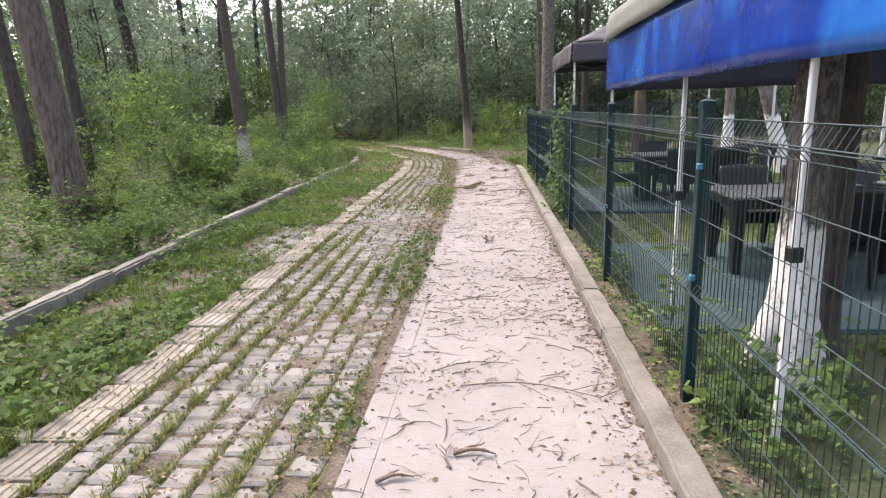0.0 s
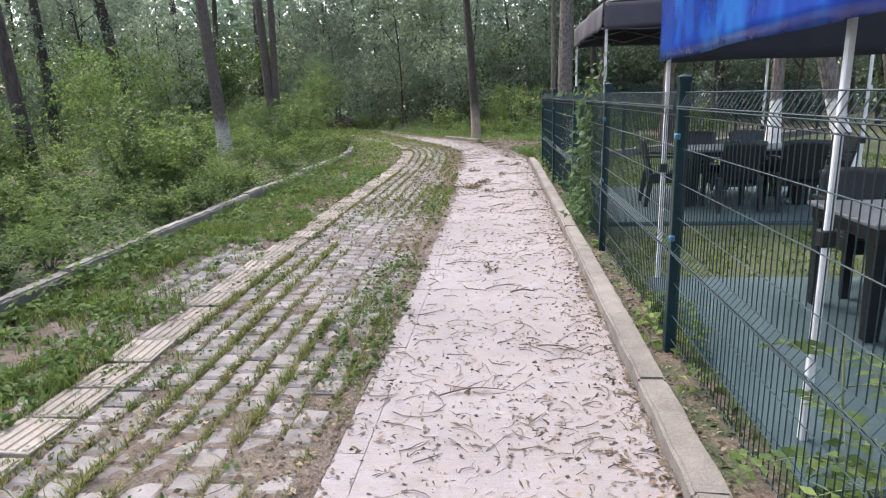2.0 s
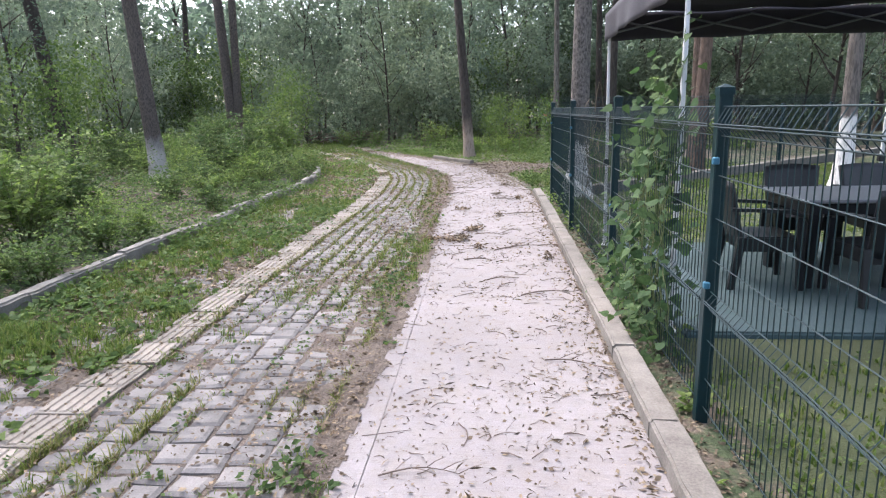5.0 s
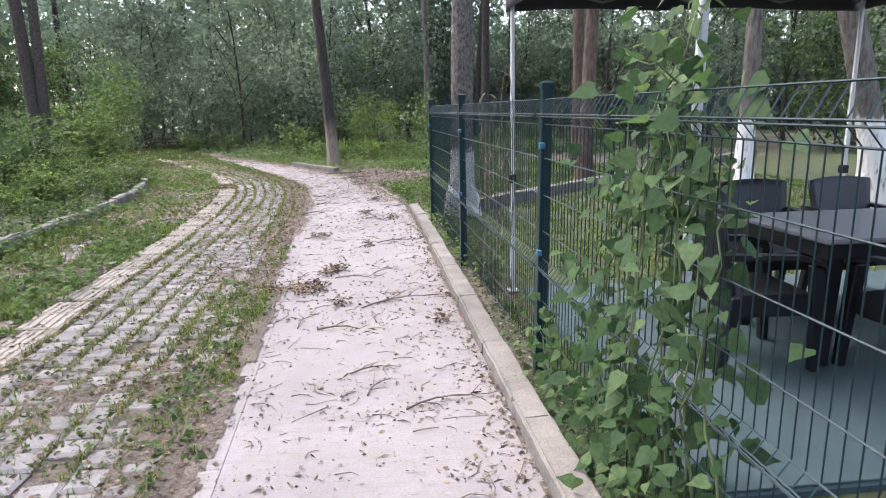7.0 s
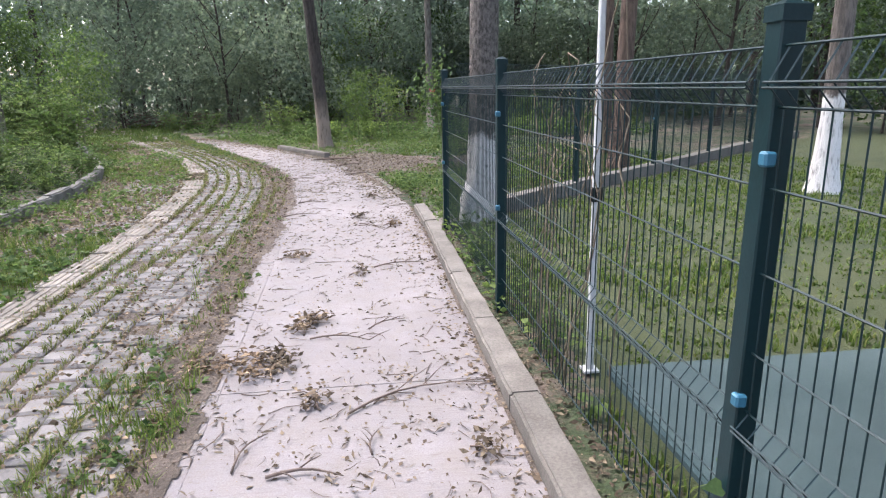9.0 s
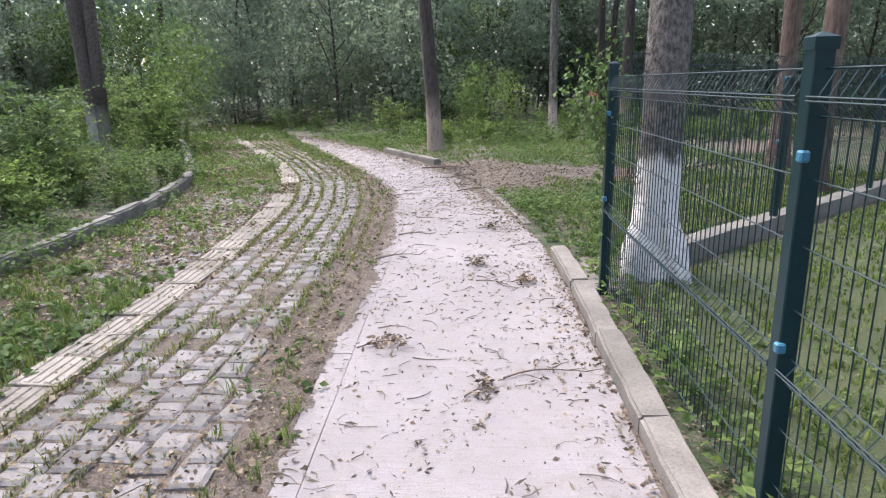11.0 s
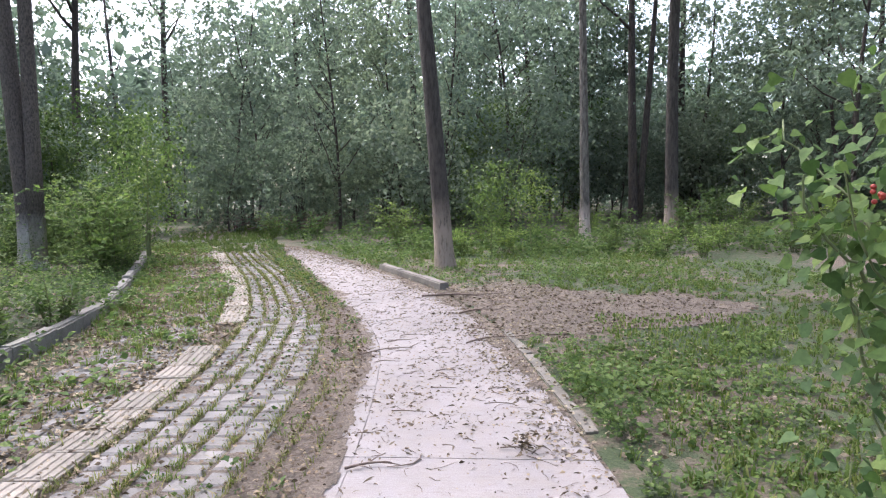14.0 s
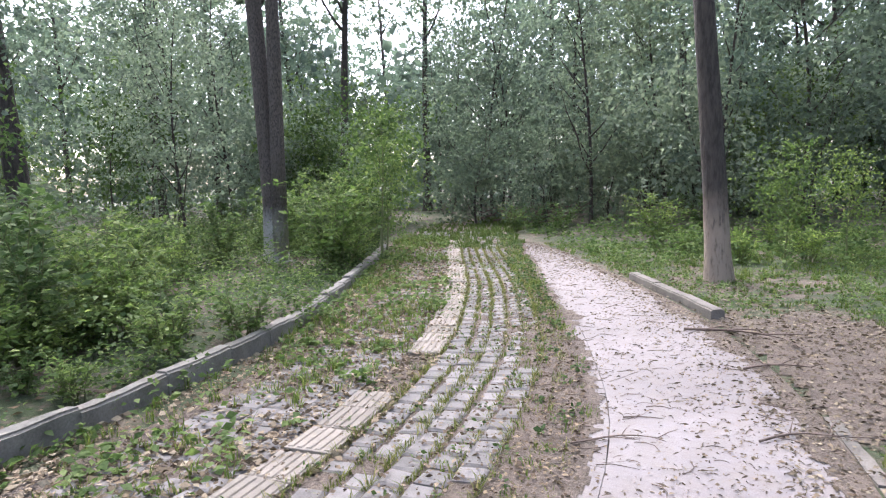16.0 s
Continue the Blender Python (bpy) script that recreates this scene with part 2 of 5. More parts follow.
LEAF_BRIGHT = leafy("yellow_green_leaf", (0.09, 0.145, 0.045), (0.15, 0.215, 0.065), (0.22, 0.285, 0.095), 0.5)
LEAF_WEED = leafy("weed_leaf", (0.045, 0.078, 0.03), (0.078, 0.122, 0.045), (0.135, 0.185, 0.075), 0.45)
LEAF_VINE = leafy("vine_leaf", (0.042, 0.078, 0.034), (0.07, 0.118, 0.05), (0.12, 0.17, 0.075), 0.4)
LEAF_VINE_FRESH = leafy("fresh_vine_leaf", (0.04, 0.078, 0.026), (0.072, 0.122, 0.04), (0.125, 0.18, 0.065), 0.4)
GRASS = leafy("grass_blade", (0.062, 0.10, 0.024), (0.10, 0.147, 0.038), (0.18, 0.195, 0.075), 0.4)
GRASS_DRY = leafy("yellowish_grass_blade", (0.075, 0.10, 0.026), (0.13, 0.145, 0.045), (0.22, 0.19, 0.09), 0.3)
LITTER_PALE = leafy("pale_dead_leaf", (0.10, 0.075, 0.055), (0.21, 0.165, 0.125), (0.34, 0.28, 0.22), 0.1, 0.8)
LITTER = leafy("dead_leaf", (0.07, 0.05, 0.038), (0.15, 0.11, 0.083), (0.28, 0.215, 0.16), 0.1, 0.8)

# ---- mesh helpers ----
RNG = np.random.default_rng(7)


def mesh_of(name, verts, faces, mat, smooth=False):
    me = bpy.data.meshes.new(name)
    me.from_pydata(verts, [], faces)
    me.materials.append(mat)
    if smooth:
        me.shade_smooth()
    return me


def bm_mesh(name, bm, mat, smooth=False):
    me = bpy.data.meshes.new(name)
    bm.normal_update()
    bm.to_mesh(me)
    bm.free()
    me.materials.append(mat)
    if smooth:
        me.shade_smooth()
    return me


def part(name, data, mat, parent, label="", at=None):
    """Links a bmesh, or a ready mesh, as one object under its parent."""
    me = data if isinstance(data, bpy.types.Mesh) else bm_mesh(name, data, mat)
    ob = new(name, me)
    ob.parent = parent
    if at is not None:
        ob.matrix_basis = at
    return tagged(ob, label)


def thing(name, label, category, at=(0, 0, 0), rz=0.0, group="", kind=""):
    ob = new(name)
    ob.empty_display_size = 0.1
    ob.matrix_basis = pose(*at, 0, 0, rz)
    return tagged(ob, label, category, group, kind)


def box(bm, x0, x1, y0, y1, z0, z1, bev=0.0):
    vs = [bm.verts.new((x, y, z)) for z in (z0, z1) for x, y in ((x0, y0), (x1, y0), (x1, y1), (x0, y1))]
    fs = [bm.faces.new([vs[i] for i in q]) for q in ((3, 2, 1, 0), (4, 5, 6, 7), (0, 1, 5, 4), (1, 2, 6, 5), (2, 3, 7, 6), (3, 0, 4, 7))]
    if bev:
        es = {e for f in fs for e in f.edges}
        bmesh.ops.bevel(bm, geom=list(es), offset=bev, segments=1, affect="EDGES")
    return bm


def boxed(*a, bev=0.0):
    return box(bmesh.new(), *a, bev=bev)


def tube_lists(verts, faces, pts, radii, sides=6, wob=0.0):
    """Adds a tube along pts to the lists verts and faces."""
    pts = [Vector(q) for q in pts]
    base = len(verts)
    side = Vector((1, 0, 0))
    for k, q in enumerate(pts):
        d = (pts[min(k + 1, len(pts) - 1)] - pts[max(k - 1, 0)]).normalized()
        side = (side - d * side.dot(d))
        side = side.normalized() if side.length > 1e-4 else d.orthogonal().normalized()
        up = d.cross(side)
        for s in range(sides):
            a = 2 * math.pi * s / sides
            r = radii[k] * (1 + (wob * noise.noise((q + Vector((3 * math.cos(a), 3 * math.sin(a), 0))) * 1.3) if wob else 0))
            verts.append(tuple(q + (side * math.cos(a) + up * math.sin(a)) * r))
    for k in range(len(pts) - 1):
        for s in range(sides):
            a, c = base + k * sides + s, base + k * sides + (s + 1) % sides
            faces.append((a, c, c + sides, a + sides))
    faces.append(tuple(base + s for s in reversed(range(sides))))
    faces.append(tuple(base + (len(pts) - 1) * sides + s for s in range(sides)))


def tube_mesh(name, runs, mat, sides=6, wob=0.0, smooth=True):
    v, f = [], []
    for pts, radii in runs:
        tube_lists(v, f, pts, radii, sides, wob)
    return mesh_of(name, v, f, mat, smooth)


POINTED = ((0, 0), (0.45, 1), (1, 0), (0.45, -1))
HEART = ((0, 0), (-0.04, 0.62), (0.2, 1), (0.5, 0.72), (0.78, 0.26), (1.08, 0), (0.78, -0.26), (0.5, -0.72), (0.2, -1), (-0.04, -0.62))


def leaves_mesh(name, pos, dirs, size, width, mat, fold=0.15, outline=POINTED, facing=(0, 0, 1.0), loose=0.6):
    """One folded leaf of the given outline at every row of pos, along dirs."""
    n, c = len(pos), len(outline)
    dirs = dirs / np.maximum(np.linalg.norm(dirs, axis=1, keepdims=True), 1e-6)
    rnd = RNG.normal(size=(n, 3)) * loose + np.array(facing)
    w = np.cross(dirs, rnd)
    w /= np.maximum(np.linalg.norm(w, axis=1, keepdims=True), 1e-6)
    nor = np.cross(w, dirs)
    s = np.broadcast_to(np.asarray(size, float).reshape(-1, 1), (n, 1))
    v = np.stack([pos + dirs * s * a + w * s * width * q + nor * s * fold * abs(q) for a, q in outline], 1).reshape(-1, 3)
    me = bpy.data.meshes.new(name)
    me.vertices.add(c * n)
    me.vertices.foreach_set("co", v.ravel())
    me.loops.add(c * n)
    me.loops.foreach_set("vertex_index", np.arange(c * n, dtype=np.int32))
    me.polygons.add(n)
    me.polygons.foreach_set("loop_start", np.arange(0, c * n, c, dtype=np.int32))
    me.update(calc_edges=True)
    me.materials.append(mat)
    return me


def blades_mesh(name, pos, height, mat, width=0.006, lean=0.5):
    """Bent grass blades of two faces each."""
    n = len(pos)
    a = RNG.uniform(0, 2 * np.pi, n)
    h = np.asarray(height, float).reshape(-1)
    out = np.stack([np.cos(a), np.sin(a), np.zeros(n)], 1)
    w = np.stack([-np.sin(a), np.cos(a), np.zeros(n)], 1) * (width * RNG.uniform(0.6, 1.4, n))[:, None]
    k = (lean * RNG.uniform(0.2, 1.3, n) * h)[:, None]
    up = np.array([0, 0, 1.0])
    m = pos + up * (h * 0.6)[:, None] + out * k * 0.35
    t = pos + up * (h * 0.95)[:, None] + out * k
    v = np.stack([pos - w, pos + w, m + w * 0.8, m - w * 0.8, t], 1).reshape(-1, 3)
    i = np.arange(n)[:, None] * 5
    loops = (i + np.array([0, 1, 2, 3, 3, 2, 4])).ravel().astype(np.int32)
    me = bpy.data.meshes.new(name)
    me.vertices.add(5 * n)
    me.vertices.foreach_set("co", v.ravel())
    me.loops.add(7 * n)
    me.loops.foreach_set("vertex_index", loops)
    me.polygons.add(2 * n)
    st = (np.arange(n)[:, None] * 7 + np.array([0, 4])).ravel().astype(np.int32)
    me.polygons.foreach_set("loop_start", st)
    me.update(calc_edges=True)
    me.materials.append(mat)
    return me


def vnoise(x, y, scale, seed=0):
    """Smooth value noise between 0 and 1."""
    t = np.random.default_rng(seed).random((64, 64))
    u, w = np.asarray(x) * scale, np.asarray(y) * scale
    i, j = np.floor(u).astype(int), np.floor(w).astype(int)
    a, c = u - i, w - j
    a, c = a * a * (3 - 2 * a), c * c * (3 - 2 * c)
    g = lambda p, q: t[p % 64, q % 64]
    return (g(i, j) * (1 - a) + g(i + 1, j) * a) * (1 - c) + (g(i, j + 1) * (1 - a) + g(i + 1, j + 1) * a) * c


# ---- plan: edges of the path as x over y ----
def curve(*knots):
    ys, xs = np.array([k[0] for k in knots], float), np.array([k[1] for k in knots], float)
    def f(y):
        return np.mean([np.interp(np.asarray(y, float) + d, ys, xs) for d in (-0.7, -0.35, 0, 0.35, 0.7)], axis=0)
    return f


CONC_L = curve((-8, -0.72), (8, -0.70), (12, -0.80), (16.3, -0.93), (18.5, -0.97), (20.7, -1.25), (22.9, -2.08), (25.6, -3.30), (30.6, -5.6), (34, -7.3))
CONC_R = curve((-8, 0.76), (5, 0.75), (10, 0.72), (17.3, 0.64), (19.7, 0.27), (21.2, 0.0), (22.4, -0.35), (23.9, -0.95), (26.2, -2.22), (29.6, -4.3), (31.6, -5.8), (34, -7.3))
STRIP = curve((-8, -2.2), (4.6, -2.25), (10, -2.33), (16.5, -2.38), (18, -2.46), (19.8, -2.62), (22.1, -3.12), (25, -4.35), (28.5, -6.2), (36, -10.0))
KERB_L = curve((-8, -3.62), (5, -3.66), (8, -3.82), (11.3, -3.94), (19, -4.08), (21.3, -4.5), (22.4, -4.9), (23.5, -5.4), (27.4, -7.3), (34, -10.8))
FENCE = curve((-8, 1.13), (3.4, 1.07), (6, 1.06), (8.6, 1.03), (11.1, 1.0), (13.7, 0.93), (16.4, 0.88), (30, 0.7))
PATH_END = 31.0


def ground_z(x, y):
    """Height of the soil: sunk under the paving, raised and uneven in the wood."""
    x, y = np.asarray(x, float), np.asarray(y, float)
    left = np.clip((KERB_L(y) - 0.08 - x) / 0.5, 0, 1) * np.where(y < 40, 1, 0)
    bumps = 0.06 * np.sin(0.9 * x + 0.4 * y) * np.sin(0.7 * y - 0.3 * x) + 0.03 * np.sin(2.3 * x + 1.1) * np.sin(2.1 * y)
    right = np.clip((x - FENCE(y) - 0.5) / 2.0, 0, 1)
    paved = np.clip((x - STRIP(y) + 1.3) / 0.15, 0, 1) * np.clip((CONC_L(y) + 0.1 - x) / 0.05, 0, 1) * (y < 40)
    return -0.02 - 0.03 * paved + left * (0.09 + bumps) + right * bumps * 0.2


# ground: one sheet out to the horizon
gx = np.concatenate([[-1500, -500, -200, -100], np.arange(-60, -14, 3), np.arange(-14, 8, 0.22), np.arange(8, 60, 3), [100, 200, 500, 1500]])
gy = np.concatenate([[-1500, -500, -150, -60], np.arange(-30, -2, 3), np.arange(-2, 34, 0.3), np.arange(34, 120, 4), [150, 220, 500, 1500]])
GX, GY = np.meshgrid(gx, gy)
gv = np.stack([GX.ravel(), GY.ravel(), ground_z(GX, GY).ravel()], 1)
nx = len(gx)
gf = [(r * nx + c, r * nx + c + 1, r * nx + nx + c + 1, r * nx + nx + c) for r in range(len(gy) - 1) for c in range(nx - 1)]
tagged(new("ground", mesh_of("ground", gv.tolist(), gf, M_GROUND, True)), "brown soil and green ground cover of a wood", "ground", kind="structure")


def soil_bed():
    """Soil between and over the paving blocks: it has silted up in drifts."""
    ys, us = np.arange(-3, 40, 0.07), np.linspace(0, 1, 46)
    Y, U = np.meshgrid(ys, us, indexing="ij")
    a, c = STRIP(Y) - 1.25, CONC_L(Y) + 0.02
    X = a + (c - a) * U
    drift = 0.5 * vnoise(X, Y, 1.1, 200) + 0.32 * vnoise(X, Y, 3.1, 201) + 0.18 * vnoise(X, Y, 8.0, 202)
    edge = np.exp(-((c - X) / 0.28)) * 0.30 + np.exp(-((X - a) / 0.5)) * 0.1
    Z = -0.021 + 0.06 * np.clip(drift + edge - 0.5, 0, 0.5) + 0.004 * vnoise(X, Y, 14, 203)
    Z = np.where(U > 0.995, -0.03, np.minimum(Z, 0.004))
    n = len(us)
    f = [(r * n + k, r * n + k + 1, (r + 1) * n + k + 1, (r + 1) * n + k) for r in range(len(ys) - 1) for k in range(n - 1)]
    return mesh_of("paver_bed", np.stack([X.ravel(), Y.ravel(), Z.ravel()], 1).tolist(), f, M_BED, True)


paver_bed = tagged(new("paver_bed", soil_bed()), "brown silted soil around the grey paving blocks", "soil", kind="structure")
# the concrete walk, cast in bays with narrow gaps
walkway = thing("pavement", "pale pinkish brushed concrete footpath strewn with twigs", "footpath", kind="structure")
bay = -4.0
while bay < PATH_END:
    end = min(bay + 5.55, PATH_END)
    ys = np.linspace(bay + 0.003, end - 0.003, 19)
    v, f = [], []
    for y in ys:
        a, c = float(CONC_L(y)) + 0.136, float(CONC_R(y)) - 0.002
        v += [(a, y, 0.0), (c, y, 0.0), (c, y, -0.1), (a, y, -0.1)]
    for k in range(len(ys) - 1):
        o = 4 * k
        f += [(o, o + 1, o + 5, o + 4), (o + 1, o + 2, o + 6, o + 5), (o + 3, o, o + 4, o + 7)]
    f += [(3, 2, 1, 0), (72, 73, 74, 75)]
    part("slab", mesh_of("slab", v, f, M_CONC), M_CONC, walkway)
    for half in range(9):
        ya, yb = bay + 0.003 + (end - bay) * half / 9, bay - 0.002 + (end - bay) * (half + 1) / 9
        xa, xb = float(CONC_L(ya)), float(CONC_L(yb))
        dz = random.uniform(-0.003, 0.002)
        v = [(xa, ya, dz), (xa + 0.1335, ya, dz), (xb + 0.1335, yb, dz), (xb, yb, dz)]
        v += [(q[0], q[1], -0.1) for q in v]
        part("edging_stone", mesh_of("edging_stone", v, [(0, 1, 2, 3), (1, 0, 4, 5), (2, 1, 5, 6), (3, 2, 6, 7), (0, 3, 7, 4)], M_CONC), M_CONC, walkway)
    bay = end


def kerb_stones(parent, edge, y0, y1, length, width, height, mat, gap=0.012, jitter=0.01, rounding=0.016, rough=0.006):
    """Rounded kerb stones laid end to end; edge gives the face towards the path, width goes away from it."""
    y = y0
    while y < y1 - 0.2:
        L = length
        dx = float(edge(y + L)) - float(edge(y))
        run = math.hypot(L, dx)
        bm = bmesh.new()
        a, c = sorted((0, width))
        box(bm, a, c, 0, run - gap, -0.12, height)
        bmesh.ops.subdivide_edges(bm, edges=[e for e in bm.edges if abs(e.verts[0].co.y - e.verts[1].co.y) > 0.1], cuts=5)
        top = [e for e in bm.edges if e.verts[0].co.z > height - 0.01 and e.verts[1].co.z > height - 0.01 and (len({round(q.co.x, 3) for q in e.verts}) == 1)]
        bmesh.ops.bevel(bm, geom=[e for e in top if len(e.link_faces) == 2], offset=rounding, segments=3, affect="EDGES")
        for q in bm.verts:
            q.co += rough * noise.noise_vector(q.co * 7 + Vector((y, 3, 1)))
        part("kerb_stone", bm, mat, parent, at=pose(float(edge(y)), y, random.uniform(-jitter, jitter), random.uniform(-0.4, 0.4), random.uniform(-1, 1), -math.degrees(math.atan2(dx, L))))
        y += L


kerb_r = thing("kerb_right", "worn pale concrete kerb beside the footpath", "kerb", kind="structure")
kerb_stones(kerb_r, CONC_R, -2.7, 17.4, 1.0, 0.145, 0.085, M_KERB, rounding=0.014, jitter=0.005, rough=0.011)
kerb_l = thing("kerb_left", "old grey concrete kerb half overgrown by weeds", "kerb", kind="structure")
kerb_stones(kerb_l, KERB_L, -2.5, 21.4, 0.75, -0.13, 0.14, M_KERB_OLD, gap=0.006, jitter=0.03, rounding=0.02, rough=0.016)
kerb_stones(kerb_l, KERB_L, 21.4, 29, 0.45, -0.14, 0.14, M_KERB_OLD, gap=0.004, jitter=0.014, rounding=0.02, rough=0.016)
kerb_f = thing("kerb_far", "short row of pale kerb stones beside a tree", "kerb", kind="structure")
kerb_stones(kerb_f, lambda y: CONC_R(y) + 0.08, 23.85, 26.4, 0.82, 0.14, 0.09, M_KERB)
kerb_s = thing("kerb_sunken", "sunken concrete edging stones beside the footpath", "kerb", kind="structure")
kerb_stones(kerb_s, lambda y: CONC_R(y) + 0.01, 18.6, 21.3, 0.9, 0.11, -0.003, M_KERB, jitter=0.007, rough=0.012)

# ---- trees ----
def trunk_runs(h, r, lean=(0, 0), bend=0.3, fork=0.0, limbs=5, seed=1, flare=1.5, first=0.45):
    """Runs of points and radii for a trunk, its fork and its limbs; and the limb ends."""
    rnd = random.Random(seed)
    n = 14
    ph = rnd.uniform(0, 6)
    def at(k):
        u = k / n
        return Vector((lean[0] * u * h + bend * math.sin(3 * u + ph) * u, lean[1] * u * h + bend * math.cos(2.3 * u + ph) * u, h * u))
    pts = [at(k) for k in range(n + 1)]
    rad = [r * (1 - 0.78 * (k / n)) for k in range(n + 1)]
    foot = [(pts[0] + (pts[1] - pts[0]) * z / pts[1].z, r * (1 + (flare - 1) * math.exp(-z / 0.28))) for z in (0.0, 0.1, 0.2, 0.35, 0.55, 0.8)]
    pts = [Vector((0, 0, -0.15))] + [q for q, _ in foot] + pts[1:]
    rad = [r * flare * 1.05] + [q for _, q in foot] + rad[1:]
    runs, ends = [(pts, rad)], []
    for k in range(limbs):
        u = first + (0.95 - first) * (k + rnd.random()) / limbs
        o = at(u * n)
        a, L = rnd.uniform(0, 6.3), h * rnd.uniform(0.16, 0.3) * (1.25 - u)
        d = Vector((math.cos(a), math.sin(a), rnd.uniform(0.5, 1.3))).normalized()
        q = [o + d * L * s + Vector((0, 0, 0.25 * L * s * s)) + 0.06 * L * noise.noise_vector(o + d * s * 3) for s in (0, 0.25, 0.5, 0.75, 1)]
        r0 = r * (1 - 0.78 * u) * 0.55
        runs.append((q, [r0, r0 * 0.8, r0 * 0.6, r0 * 0.4, r0 * 0.15]))
        ends += q[2:]
    ends.append(pts[-1])
    if fork:
        q = [Vector((0.9 * r, 0, 0.2)) + Vector((fork * s * h * 0.5, -0.3 * r, h * 0.85 * s)) for s in np.linspace(0, 1, 9)]
        runs.append((q, [r * (0.8 - 0.6 * s) for s in np.linspace(0, 1, 9)]))
        ends.append(q[-1])
    return runs, ends


def crown_leaves(ends, clumps, per, spread, size, seed, low=0.0, flat=0.6, pad=1.0):
    """Leaf positions in clumps about the limb ends, uneven, with gaps."""
    rng = np.random.default_rng(seed)
    ends = np.array([tuple(e) for e in ends])
    c = ends[rng.integers(0, len(ends), clumps)] + rng.normal(size=(clumps, 3)) * spread * np.array([1, 1, 0.75])
    c[:, 2] = np.maximum(c[:, 2], low + rng.uniform(0, 0.5, clumps))
    rad = rng.uniform(0.25, 0.75, clumps) * pad
    p = np.repeat(c, per, 0) + rng.normal(size=(clumps * per, 3)) * np.repeat(rad, per)[:, None] * np.array([0.6, 0.6, 0.6 * flat])
    d = rng.normal(size=p.shape) + (p - np.repeat(c, per, 0)) * 1.5 + np.array([0, 0, -0.5])
    return p, d, size * rng.uniform(0.6, 1.3, len(p))


def make_tree(label, h, r, bark_mat, leaf_mat, seed, lean=(0, 0), clumps=64, per=34, spread=1.1, leaf=0.2, limbs=8, first=0.45, fork=0.0, low=3.0, bend=0.3, flare=1.5, sides=12, category="tree", name="tree", roots=(), flat=0.6, pad=1.0):
    runs, ends = trunk_runs(h, r, lean, bend, fork, limbs, seed, flare, first)
    ob = thing(name, label, category)
    v, f = [], []
    for k, (q, rr) in enumerate(runs):
        tube_lists(v, f, q, rr, sides if k == 0 or (fork and k == len(runs) - 1) else 5, 0.12)
    for a, L in roots:
        way = Vector((math.cos(radians(a)), math.sin(radians(a)), 0))
        pts = [way * 0.02 + Vector((0, 0, 0.75)), way * (r * 0.45) + Vector((0, 0, 0.45)), way * (r * 0.9 + 0.05) + Vector((0, 0, 0.24)), way * (r + 0.5 * L) + Vector((0, 0, 0.08)), way * (r + L) + Vector((0, 0, -0.08))]
        tube_lists(v, f, pts, [r * 0.75, r * 0.72, r * 0.62, r * 0.5, r * 0.3], 10, 0.12)
    part("trunk", mesh_of("trunk", v, f, bark_mat, True), bark_mat, ob)
    if clumps:
        p, d, s = crown_leaves(ends, clumps, per, spread, leaf, seed, low, flat, pad)
        part("crown", leaves_mesh("crown", p, d, s, 0.3, leaf_mat), leaf_mat, ob)
    return ob


def put(ob, x, y, rz=0.0, scale=1.0, z=None):
    ob.scale = (scale,) * 3
    ob.matrix_basis = pose(x, y, float(ground_z(x, y)) if z is None else z, 0, 0, rz) @ Matrix.Scale(scale, 4)
    return ob


def place(src, x, y, rz, scale=1.0, label=""):
    ob = copy_thing(src, pose(x, y, float(ground_z(x, y)), 0, 0, rz))
    ob.scale = (scale,) * 3
    return tagged(ob, label)


# trees that the walk passes, each as it stands
put(make_tree("thick grey-brown trunk of a tall tree in the undergrowth", 15, 0.25, BARK, LEAF, 11, lean=(-0.085, 0), first=0.6, bend=0.15), -6.45, 9.3)
put(make_tree("slender dark trunk of a leaning tall tree", 15, 0.15, BARK_DARK, LEAF, 12, lean=(-0.10, 0.02), first=0.6, bend=0.15), -8.95, 11.9)
put(make_tree("slender dark trunk of a leaning tall tree", 15, 0.14, BARK_DARK, LEAF, 13, lean=(-0.08, 0.02), first=0.6, bend=0.15), -8.85, 13.4)
put(make_tree("dark leaning trunk of a tall tree among bushes", 16, 0.23, BARK_DARK, LEAF, 14, lean=(-0.16, 0.02), first=0.65, bend=0.2), -13.0, 23.9)
put(make_tree("tall tree with a limewashed foot in the undergrowth", 16, 0.18, BARK_FADED, LEAF, 15, lean=(-0.07, 0), first=0.6, bend=0.15), -7.5, 18.95)
put(make_tree("forked tall tree with a faded limewashed foot", 17, 0.19, BARK_FADED, LEAF, 16, fork=0.05, lean=(-0.035, 0), first=0.65, bend=0.1), -8.7, 26.0)
put(make_tree("dark tall tree with a pale foot beside kerb stones", 17, 0.165, BARK_LOW, LEAF, 17, lean=(-0.055, 0), flare=1.3, clumps=150, first=0.35, low=4.2, limbs=12, bend=0.15), -1.0, 26.4)
put(make_tree("thin grey tree with a limewashed foot", 15, 0.13, BARK_GREY, LEAF_HAZY, 18, lean=(-0.015, 0), first=0.5, clumps=120, bend=0.1), 2.25, 31.9)
put(make_tree("forked dark tree at the edge of the wood", 15, 0.18, BARK_DARK, LEAF, 19, fork=0.12, first=0.4, clumps=130), 4.9, 38.6)
put(make_tree("dark tree with a pale foot at the edge of the wood", 15, 0.18, BARK_LOW, LEAF, 20, first=0.4, clumps=130), 4.4, 31.6)
